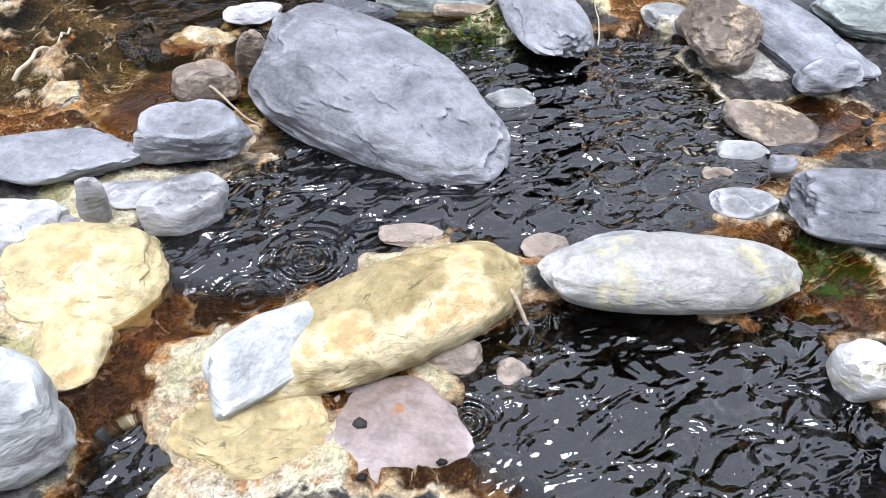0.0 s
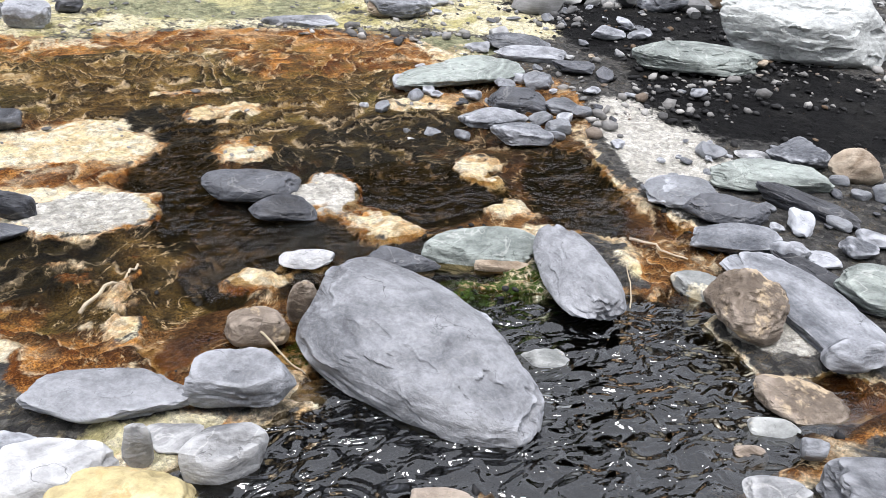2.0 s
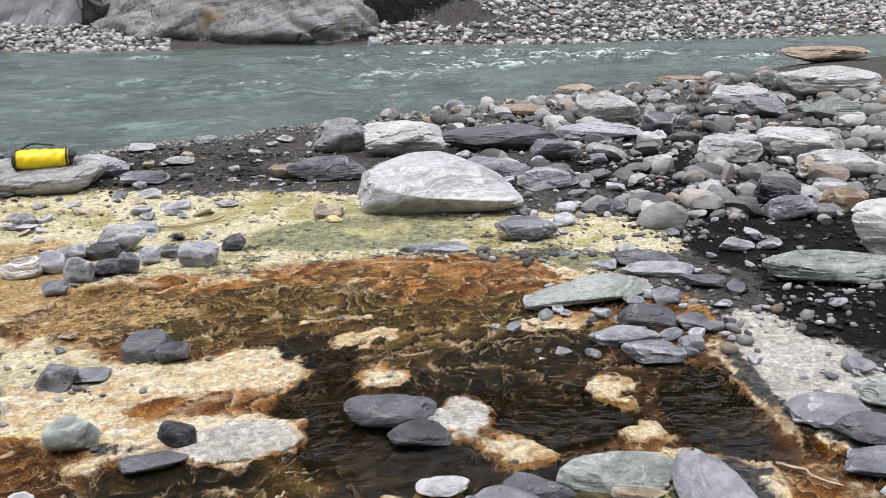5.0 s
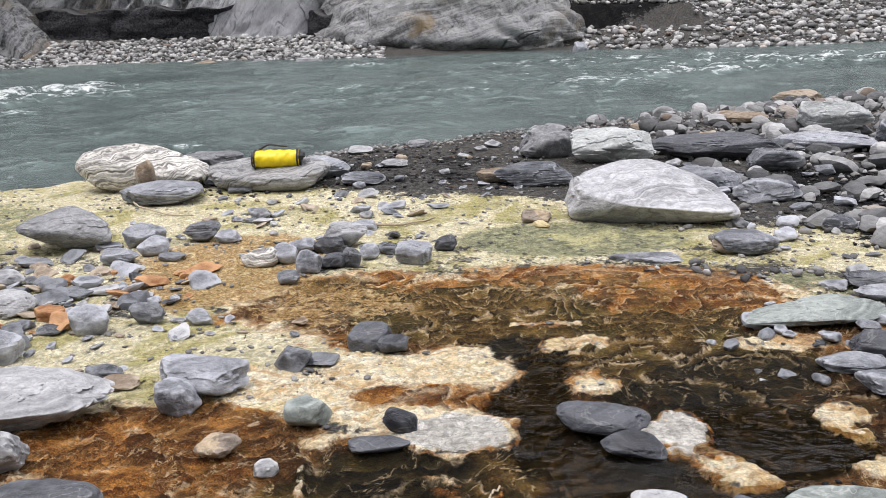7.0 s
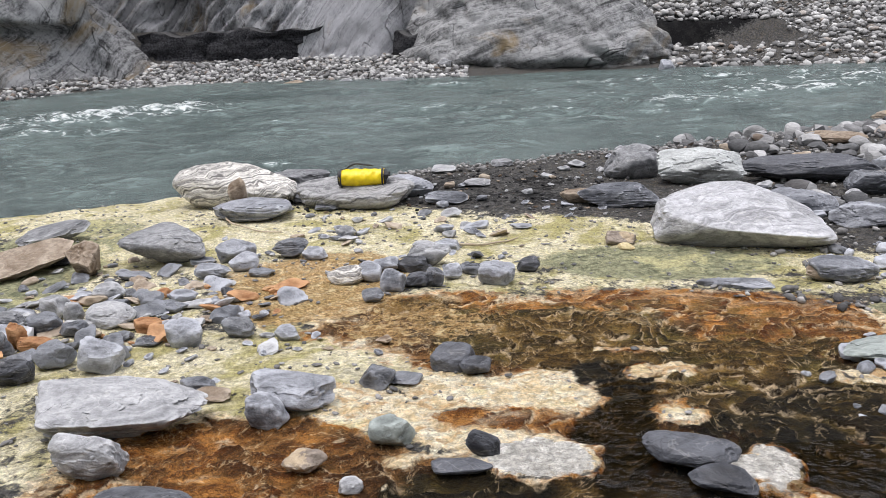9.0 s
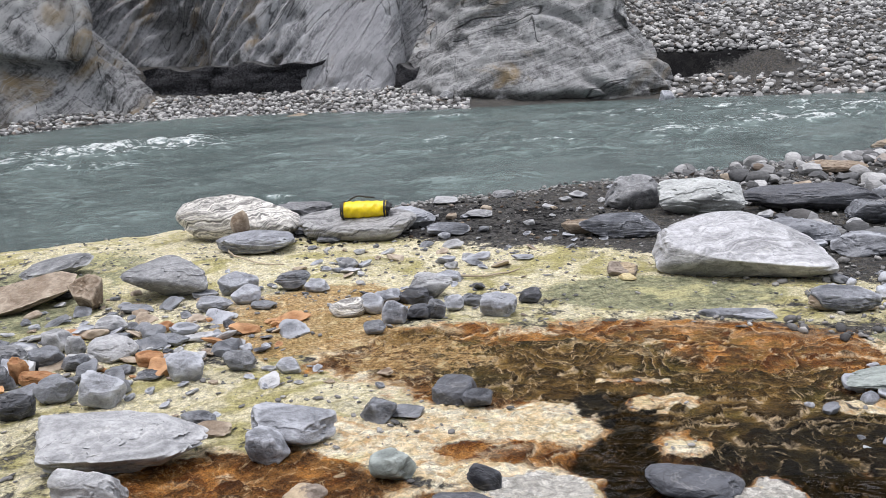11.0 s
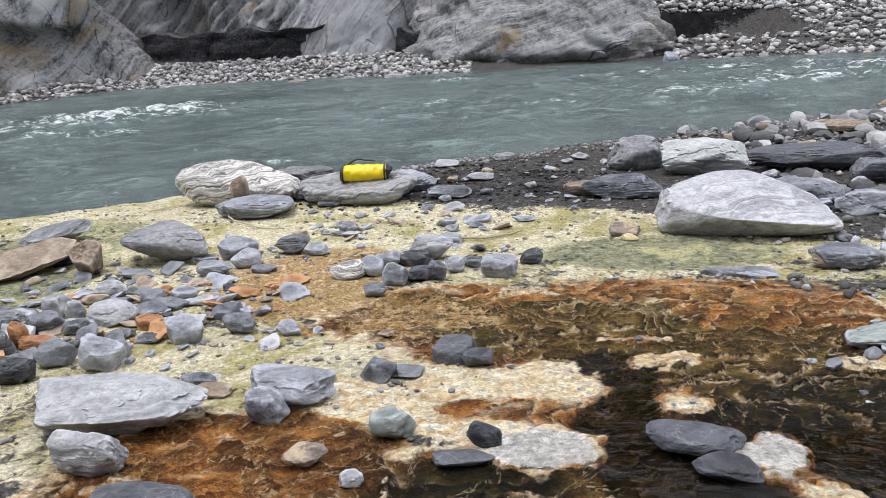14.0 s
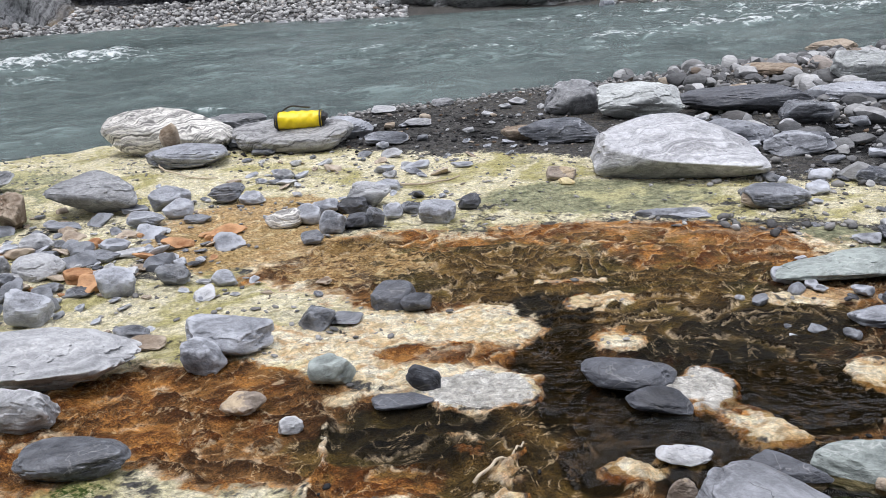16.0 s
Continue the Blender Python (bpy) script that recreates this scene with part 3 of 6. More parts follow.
ground = tagged(new("ground", grid_mesh(
    "ground",
    steps((-70, -20, 2.5), (-20, -8, 0.5), (-8, -3.5, 0.08), (-3.5, 5.6, 0.022), (5.6, 12, 0.08), (12, 30, 0.5), (30, 70, 4)),
    steps((-30, -4, 2), (-4, 0, 0.25), (0, 5.0, 0.019), (5.0, 9.5, 0.045), (9.5, 18, 0.12), (18, 50, 0.4), (50, 110, 6)),
    ground_height,
    [("depth", lambda x, y: pool_depth(x, y)), ("step", terrace)] + [(key, (lambda k: lambda x, y: field(ZONES[k], x, y, 0.45))(key)) for key in ZONES],
)), "mineral-stained bank of a warm spring with yellow, orange and brown crusts", "ground", kind="structure")
ground.data.materials.append(ground_material())


RINGS = ((0.73, 1.30), (0.55, 1.25), (0.80, 0.69))


def spring_material():
    """Clear shallow water: what lies below shows through, the sky mirrors by Fresnel."""
    m = Mat("spring_water")
    co = m.place()
    fine = m.noise(m.stretch(co, 1.0, 1.5, 1.0, (0, 0, 0.5)), 10.0, 2, 0.45, 0.5)
    broad = m.noise(co, 3.0, 2, 0.5, 0.5)
    lively = m.attr("flow")
    h = m.math("ADD", m.math("MULTIPLY", fine, m.band(lively, 0.0, 1.0, 0.08, 1.0)), m.math("MULTIPLY", broad, m.band(lively, 0.1, 0.6, 0.12, 0.6)))
    for cx, cy, reach in ((RINGS[0][0], RINGS[0][1], 0.2), (RINGS[1][0], RINGS[1][1], 0.14), (RINGS[2][0], RINGS[2][1], 0.12)):
        off = m.t.nodes.new("ShaderNodeVectorMath")
        off.operation = "DISTANCE"
        m.put(off.inputs[0], m.stretch(co, 1, 1, 0))
        off.inputs[1].default_value = (cx, cy, 0)
        d = m.math("ADD", off.outputs["Value"], m.math("MULTIPLY", broad, 0.02))
        h = m.math("ADD", h, m.math("MULTIPLY", m.math("SINE", m.math("MULTIPLY", d, 230.0)), m.band(d, 0.01, reach, 0.10, 0.0)))
    normal = m.bump(h, 1.0, 0.07)
    clear = m.n("BsdfTransparent", Color=m.mix(m.band(lively, 0.1, 0.7), (0.72, 0.62, 0.45), (0.24, 0.22, 0.14)))
    gloss = m.n("BsdfGlossy", Color=(0.95, 0.97, 1), Roughness=0.01, Normal=normal)
    fres = m.n("Fresnel", IOR=m.band(lively, 0.1, 0.6, 1.16, 1.66), Normal=normal)
    mixs = m.t.nodes.new("ShaderNodeMixShader")
    m.put(mixs.inputs[0], fres.outputs[0])
    m.put(mixs.inputs[1], clear.outputs[0])
    m.put(mixs.inputs[2], gloss.outputs[0])
    m.t.links.new(mixs.outputs[0], m.out.inputs["Surface"])
    return m.m


FLOW = []


def spring_level(x, y):
    return beach(x, y) - 0.017 + 0.004 * vnoise(np.asarray(x) * 1.3, np.asarray(y) * 1.3, 0, 61)


spring = tagged(new("spring_water", grid_mesh(
    "spring_water", steps((-3.5, 6.2, 0.06)), steps((-0.6, 8.5, 0.06)), spring_level,
    [("flow", lambda x, y: field(ZONES["dark"], x, y, 0.5) * (0.1 + 0.9 * smooth(2.3, 1.7, y)) * (0.85 + 0.15 * smooth(0.75, 1.1, y)))],
    keep=lambda x, y, z: (ground_height(x, y) < z + 0.012) & ((field(ZONES["dark"], x, y, 0.4) > 0.72) | (y < 2.2)))), "shallow rippling dark spring water over brown bed", "water", kind="structure")
spring.data.materials.append(spring_material())


def river_material():
    """Milky glacial grey-green water with foam on the wave crests."""
    m = Mat("river_water")
    co = m.place()
    along = m.stretch(co, 0.6, 0.8, 1.0, (0, 0, -0.12))
    chop = m.noise(along, 2.2, 6, 0.66, 1.6)
    small = m.noise(along, 7.0, 5, 0.68, 1.0)
    crest = m.attr("crest")
    lift = m.n("SeparateXYZ", Vector=co).outputs["Z"]
    peak = m.band(lift, WATER + 0.0, WATER + 0.12)
    foam = m.math("ADD", m.math("MULTIPLY", crest, 0.36), m.math("MULTIPLY", m.math("SUBTRACT", chop, 0.5), 2.0))
    foam = m.math("ADD", m.math("ADD", foam, m.math("MULTIPLY", m.math("SUBTRACT", small, 0.5), 1.6)), m.math("MULTIPLY", peak, 0.28))
    foam = m.band(foam, 0.5, 1.0)
    tint = m.mix(m.band(m.noise(along, 0.5, 4, 0.6, 0.8), 0.35, 0.65), (0.066, 0.088, 0.085), (0.112, 0.145, 0.139))
    # Paler wave tops and flecks: broken highlights put into the water's colour.
    tint = m.mix(m.math("MULTIPLY", m.band(chop, 0.45, 0.68), m.band(lift, WATER - 0.06, WATER + 0.08)), tint, (0.22, 0.285, 0.275))
    color = m.mix(m.band(small, 0.56, 0.7, 0.0, 0.6), tint, (0.32, 0.385, 0.38))
    color = m.mix(foam, color, (0.70, 0.73, 0.73))
    normal = m.bump(chop, 0.9, 0.16)
    normal = m.bump(small, 0.7, 0.05, normal)
    return m.finish(color, m.mix(foam, (0.18, 0.18, 0.18), (0.6, 0.6, 0.6)), normal, Specular_IOR_Level=0.4, IOR=1.33)


RAPIDS = []


def rapid(x, y, rx, ry, turn=0, amount=1.0):
    RAPIDS.append((x, y, rx, ry, turn, amount))


def river_height(x, y):
    c = field(RAPIDS, x, y, 0.8)
    z = WATER + 0.10 * fbm(x * 0.55, y * 0.9, 0, 71, 4, 0.6) + 0.3 * c * (0.35 + fbm(x * 1.1, y * 1.6, 0, 75, 3))
    edge = np.minimum(smooth(-0.3, 1.6, y - near_shore(x)), smooth(-0.3, 1.2, far_shore(x) - y))
    return WATER + (z - WATER) * (0.1 + 0.9 * edge)


rapid(-16.0, 23.5, 3.0, 0.7, 4, 0.9)
rapid(-13.5, 20.0, 3.6, 1.6, 8, 0.9)
rapid(-9.5, 19.0, 3.0, 1.2, 10, 0.5)
rapid(-11.5, 17.5, 1.6, 0.5, 8, 0.9)
rapid(-8.6, 22.5, 3.6, 1.5, 12, 0.95)
rapid(-6.6, 24.0, 1.4, 0.5, 14, 0.7)
rapid(0.9, 27.3, 0.9, 0.45, 0, 0.85)
rapid(-2.4, 26.6, 0.7, 0.4, 0, 0.55)
rapid(9.5, 21.5, 2.4, 1.0, 5, 1.0)
rapid(4.0, 20.0, 5.0, 2.2, 5, 0.55)
rapid(14.0, 23.0, 5.0, 1.6, 0, 0.8)
rapid(8.0, 25.0, 6.0, 1.4, 0, 0.6)
rapid(20.0, 21.0, 3.5, 0.8, 0, 0.85)
rapid(-3.0, 13.3, 0.7, 0.2, 10, 0.7)
river = tagged(new("water_river", grid_mesh(
    "water_river", steps((-70, -20, 2.0), (-20, 26, 0.16), (26, 70, 2.0)), steps((4, 10, 0.6), (10, 34.5, 0.14)), river_height,
    [("crest", lambda x, y: field(RAPIDS, x, y, 0.8))],
    keep=lambda x, y, z: (y > near_shore(x) - 1.2) & (y < far_shore(x) + 1.5))), "milky grey-green glacial river with white foaming rapids", "river", kind="structure")
river.data.materials.append(river_material())


# ---- the cliffs across the river ----
def cliff_material(name, dark, light, rust=0.0, slant=0.5, rough=0.62, wash=None, bite=2.4):
    m = Mat(name)
    co = m.place()
    warp = m.noise(co, 0.22, 3, 0.5)
    turned = m.n("Mapping", Vector=co, Rotation=(0.15, slant, 0.1)).outputs[0]
    bent = m.t.nodes.new("ShaderNodeVectorMath")
    m.put(bent.inputs[0], turned)
    m.put(bent.inputs[1], m.n("CombineXYZ", X=0.0, Y=0.0, Z=m.math("MULTIPLY", warp, 1.6)).outputs[0])
    lamina = m.noise(m.stretch(bent.outputs[0], 0.14, 0.14, 2.6), 1.3, 10, 0.78, 0.15)
    sheet = m.noise(m.stretch(bent.outputs[0], 0.10, 0.10, 0.9), 0.8, 2, 0.5, 0.0)
    blotch = m.noise(co, 0.55, 7, 0.62, 0.6)
    fine = m.noise(co, 6.0, 6, 0.7)
    f = m.math("ADD", m.math("MULTIPLY", m.math("SUBTRACT", lamina, 0.5), bite), m.math("MULTIPLY", m.math("SUBTRACT", blotch, 0.5), 1.1))
    f = m.math("ADD", m.math("ADD", f, m.math("MULTIPLY", m.math("SUBTRACT", fine, 0.5), 1.4)), 0.5)
    color = m.mix(m.band(f, 0.0, 0.8), dark, light)
    if rust:
        color = m.mix(m.band(m.noise(m.stretch(bent.outputs[0], 0.3, 0.3, 0.8), 0.7, 6, 0.6, 0.8), 0.58 - 0.12 * rust, 0.72, 0.0, 0.8), color, (0.36, 0.26, 0.13))
    streak = m.noise(m.stretch(co, 2.2, 2.2, 0.2), 1.0, 6, 0.65)
    color = m.mix(m.band(streak, 0.58, 0.74, 0.0, 0.4), color, (0.06, 0.062, 0.066))
    seam = m.band(m.math("ABSOLUTE", m.math("SUBTRACT", sheet, 0.5)), 0.0, 0.006, 1.0, 0.0)
    joint = m.band(m.math("ABSOLUTE", m.math("SUBTRACT", m.noise(m.stretch(co, 1.3, 1.3, 0.22, (0, 0.35, 0)), 0.4, 2, 0.5, 0.0), 0.5)), 0.0, 0.005, 1.0, 0.0)
    gap = m.math("MAXIMUM", m.math("MULTIPLY", seam, 0.9), m.math("MULTIPLY", joint, m.band(blotch, 0.45, 0.6)))
    color = m.mix(m.math("MULTIPLY", gap, 0.75), color, (0.02, 0.02, 0.022))
    vein = m.band(m.math("ABSOLUTE", m.math("SUBTRACT", m.noise(m.stretch(bent.outputs[0], 0.2, 0.2, 1.3), 0.7, 3, 0.5, 0.5), 0.47)), 0.0, 0.004, 0.6, 0.0)
    color = m.mix(vein, color, (0.6, 0.6, 0.6))
    if wash is not None:
        px = m.n("SeparateXYZ", Vector=co).outputs["X"]
        px = m.math("ADD", px, m.math("MULTIPLY", m.math("SUBTRACT", blotch, 0.5), 1.6))
        run = m.math("MULTIPLY", m.band(px, wash[0] - 0.6, wash[0] + 0.6), m.band(px, wash[1] - 0.8, wash[1] + 0.8, 1.0, 0.0))
        drip = m.noise(m.stretch(co, 5.0, 5.0, 0.5), 1.0, 6, 0.7)
        color = m.mix(m.math("MULTIPLY", run, m.band(drip, 0.35, 0.6, 0.25, 0.85)), color, (0.43, 0.435, 0.46))
    # Above the view, a dark green-black tone is added to dim water reflections.
    up = m.n("SeparateXYZ", Vector=co).outputs["Z"]
    dark_upper = m.band(m.math("ADD", up, m.math("MULTIPLY", m.math("SUBTRACT", blotch, 0.5), 5.0)), 12.0, 16.0)
    color = m.mix(dark_upper, color, m.mix(fine, (0.012, 0.018, 0.009), (0.045, 0.06, 0.028)))
    normal = m.bump(m.math("SUBTRACT", lamina, m.math("MULTIPLY", gap, 0.5)), 1.0, 0.3)
    normal = m.bump(fine, 0.6, 0.05, normal)
    return m.finish(color, m.band(blotch, 0.3, 0.7, rough - 0.1, rough + 0.12), normal, Specular_IOR_Level=0.2)


CLIFF_GREY = cliff_material("grey_gneiss_cliff", (0.085, 0.088, 0.098), (0.50, 0.505, 0.53), 0.15, 0.9)
CLIFF_WASH = cliff_material("washed_grey_cliff", (0.11, 0.113, 0.124), (0.56, 0.57, 0.595), 0.1, 0.9, 0.62, (-5.2, -1.6))
CLIFF_NOSE = cliff_material("layered_pale_cliff", (0.10, 0.101, 0.104), (0.50, 0.505, 0.51), 0.2, 0.25, bite=2.4)
CLIFF_RUST = cliff_material("ochre_stained_cliff", (0.06, 0.061, 0.065), (0.45, 0.455, 0.46), 0.5, 1.1, bite=2.8)


def cliff(name, label, material, foot, height, back, rough, seed, spacing=0.16, ledges=0.25, upright=1.0, dip=0.2, lump=1.0, rear=6.0, rise=0.6):
    """A rock wall over a foot line of (x, y), with height(u) and the lean back(u, z) as functions, closed behind."""
    foot = np.array(foot, float)
    seg = np.r_[0, np.cumsum(np.linalg.norm(np.diff(foot, axis=0), axis=1))]
    nu = int(seg[-1] / spacing) + 2
    u = np.linspace(0, 1, nu)
    fx, fy = np.interp(u * seg[-1], seg, foot[:, 0]), np.interp(u * seg[-1], seg, foot[:, 1])
    kernel = np.hanning(max(5, int(2.0 / spacing)) | 1)
    kernel /= kernel.sum()
    pad = len(kernel) // 2
    fx = np.convolve(np.r_[np.full(pad, fx[0]), fx, np.full(pad, fx[-1])], kernel, "valid")
    fy = np.convolve(np.r_[np.full(pad, fy[0]), fy, np.full(pad, fy[-1])], kernel, "valid")
    tx, ty = np.gradient(fx), np.gradient(fy)
    length = np.hypot(tx, ty) + 1e-9
    ox, oy = ty / length, -tx / length
    tops = np.array([height(v) for v in u])
    high = max(tops)
    w = np.r_[np.arange(0, min(7.5, high) / high, spacing / high), np.linspace(min(7.5, high) / high, 1, 24)]
    U, Wv = np.meshgrid(u, w)
    Z = -1.2 + Wv * (tops[None] + 1.2)
    lean = back(U, Z)
    X, Y = fx[None] - ox[None] * lean, fy[None] - oy[None] * lean
    along = U * seg[-1]
    tilt = Z + dip * along
    big = fbm(along * 0.22, Z * 0.22 * upright, 0, seed, 2)
    mid = fbm(along * 0.7 + 0.5 * big, tilt * 0.7 * upright, 0, seed + 7, 3)
    crease = np.minimum(np.abs(fbm(along * 0.45 + 0.3 * mid, tilt * 0.35 * upright, 0, seed + 11, 3)) * 5, 1)
    bulge = rough * lump * (1.1 * big + 0.4 * mid - 0.45 * (1 - crease) ** 2)
    fold = (tilt * 0.9 + 1.1 * mid + 0.6 * big) % 1
    shelf = (ledges(U) if callable(ledges) else ledges) * rough * (smooth(0.0, 0.75, fold) * smooth(1.0, 0.9, fold))
    bulge = bulge + shelf + 0.10 * rough * fbm(along * 2.5, tilt * 6, 0, seed + 9, 4)
    X, Y = X + ox[None] * bulge, Y + oy[None] * bulge
    crest = np.stack([X[-1] - ox * rear, Y[-1] - oy * rear, Z[-1] + rise], -1)[None]
    foot_rear = crest.copy()
    foot_rear[..., 2] = -1.2
    P = np.concatenate([np.stack([X, Y, Z], -1), crest, foot_rear])
    ny, nx = P.shape[:2]
    a = (np.arange(ny - 1)[:, None] * nx + np.arange(nx - 1)[None]).reshape(-1)
    me = bpy.data.meshes.new(name)
    me.from_pydata(P.reshape(-1, 3).tolist(), [], np.stack([a, a + 1, a + nx + 1, a + nx], -1).tolist())
    me.polygons.foreach_set("use_smooth", np.ones(len(me.polygons), bool))
    me.materials.append(material)
    return tagged(new(name, me), label, "cliff", kind="structure")


def over(u):
    """The height of the crease under the buttress's overhanging upper mass."""
    return 1.5 + 0.45 * smooth(0.76, 0.69, u) + 2.4 * smooth(0.785, 0.825, u)


cliff("cliff_buttress", "rounded grey cliff buttress with ochre stains beside the river", CLIFF_RUST,
      [(-44, 15), (-26, 23.5), (-18.5, 28.6), (-14.6, 32.6), (-12.6, 34.2), (-12.4, 36.5), (-14, 42)], lambda u: 25.0,
      lambda u, z: 0.24 * z + 0.9 * smooth(-0.6, 1.7, z) - (1.15 * smooth(0, 0.35, z - over(u)) - 0.10 * np.maximum(z - over(u) - 1, 0) ** 1.5) * smooth(0.835, 0.79, u) + 1.6 * smooth(0.79, 0.85, u) * smooth(0.5, 5, z), 0.75, 3, 0.13, 0.10, 0.45, 0.9)
cliff("cliff_wall", "tall grey gneiss cliff wall with pale streaks behind a sand terrace", CLIFF_WASH,
      [(-30, 41), (-24, 44), (-16.5, 44.5), (-12.3, 42.0), (-8.6, 39.3), (-4.5, 37.0), (-2.4, 35.6), (-0.8, 35.4), (1.5, 36.5), (4, 36)], lambda u: 25.0,
      lambda u, z: 0.24 * z + 1.5 * smooth(0.56, 0.50, u) * smooth(0.40, 0.44, u) * smooth(5.5, 1.5, z) - 0.9 * smooth(0.68, 0.74, u) * smooth(0.86, 0.83, u) * smooth(4.5, 0.2, z) + 1.2 * smooth(0.84, 0.88, u) * smooth(0.94, 0.89, u), 0.75, 13, 0.13,
      lambda u: 0.42 * smooth(0.76, 0.68, u), 0.6, -0.75, 0.4)
def earth_material():
    m = Mat("dark_sand_bank")
    co = m.place()
    coarse = m.noise(co, 2.2, 6, 0.65, 0.6)
    fine = m.noise(co, 13.0, 6, 0.7, 0.3)
    bed = m.noise(m.stretch(co, 0.5, 0.5, 4.0), 1.6, 5, 0.6)
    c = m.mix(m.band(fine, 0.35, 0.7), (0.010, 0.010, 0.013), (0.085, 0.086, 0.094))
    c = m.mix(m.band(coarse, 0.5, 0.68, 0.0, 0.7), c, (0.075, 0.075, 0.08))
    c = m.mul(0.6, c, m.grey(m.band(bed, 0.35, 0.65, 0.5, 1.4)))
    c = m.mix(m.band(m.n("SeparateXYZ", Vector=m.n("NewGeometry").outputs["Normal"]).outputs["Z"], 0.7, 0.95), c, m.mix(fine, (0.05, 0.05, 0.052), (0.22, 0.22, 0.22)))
    return m.finish(c, 0.8, m.bump(fine, 1.0, 0.12, m.bump(coarse, 1.0, 0.3)), Specular_IOR_Level=0.15)


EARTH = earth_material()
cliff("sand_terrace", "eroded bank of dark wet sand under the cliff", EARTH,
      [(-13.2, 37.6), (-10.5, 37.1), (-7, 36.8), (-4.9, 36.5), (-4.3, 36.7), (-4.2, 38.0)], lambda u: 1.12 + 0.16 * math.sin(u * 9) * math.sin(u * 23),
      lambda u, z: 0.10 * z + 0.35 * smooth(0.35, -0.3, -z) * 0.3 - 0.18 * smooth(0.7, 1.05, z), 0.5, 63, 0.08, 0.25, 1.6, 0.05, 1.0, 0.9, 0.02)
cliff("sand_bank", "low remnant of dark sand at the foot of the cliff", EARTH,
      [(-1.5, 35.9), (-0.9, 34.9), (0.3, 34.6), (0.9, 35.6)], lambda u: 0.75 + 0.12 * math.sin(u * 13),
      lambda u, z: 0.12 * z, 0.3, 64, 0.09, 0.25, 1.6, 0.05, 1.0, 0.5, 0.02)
cliff("cliff_spur", "low pale layered rock spur worn smooth by the river", CLIFF_NOSE,
      [(-1.4, 36.0), (0.2, 33.2), (2.6, 32.0), (6.5, 31.0), (8.7, 31.2), (9.6, 32.6), (9.4, 36), (8.6, 41)],
      lambda u: float(np.interp(u, [0, 0.12, 0.25, 0.42, 0.50, 0.545, 0.59, 0.63, 0.68, 0.75, 0.9, 1], [11, 11, 10, 8.0, 5.4, 3.4, 2.0, 1.0, 0.8, 2.0, 3.5, 5.0])),
      lambda u, z: 0.32 * z + 1.0 * smooth(-0.3, 2.6, z) + 0.45 * smooth(-0.35, -0.8, z), 0.6, 23, 0.11, 0.5, 0.7, 0.16, 0.25, 1.5)
cliff("cliff_gully", "blue-grey fractured rock sloping down beside a shaded cleft", CLIFF_GREY,
      [(4, 47), (8.2, 47.5), (10.0, 49.5), (11.0, 46.6), (12.0, 44.6), (14.2, 44.6), (17.0, 45.6)],
      lambda u: float(np.interp(u, [0, 0.3, 0.46, 0.56, 0.65, 0.76, 0.9, 1], [30, 26, 16, 8.0, 5.6, 4.2, 2.8, 2.0])),
      lambda u, z: 0.35 * z + 0.7 * smooth(0.5, 3, z), 0.8, 33, 0.14, 0.35, 0.7, -0.6, 0.8, 1.2, 0.0)
cliff("cliff_far", "distant fractured grey hillside above the gravel bar", CLIFF_GREY,
      [(10, 60), (24, 56), (38, 52), (60, 46), (90, 34)], lambda u: 30.0,
      lambda u, z: 0.45 * z, 2.0, 43, 0.25, 0.5, 0.9, 0.4)
# Never in view: added behind the camera to block the low sky's light.
cliff("cliff_behind", "unseen grey valley side added behind the spring to block low sky", CLIFF_GREY,
      [(70, -26), (20, -32), (-10, -32), (-40, -22), (-62, 2)], lambda u: 46.0, lambda u, z: 0.45 * z, 2.0, 53, 0.8)


# ---- stones ----
def sphere_arrays(level):
    bm = bmesh.new()
    bmesh.ops.create_icosphere(bm, subdivisions=level, radius=1.0)
    co = np.array([v.co[:] for v in bm.verts])
    faces = np.array([[v.index for v in f.verts] for f in bm.faces])
    bm.free()
    return co, faces


SPHERES = {k: sphere_arrays(k) for k in (2, 3, 4, 5, 6)}


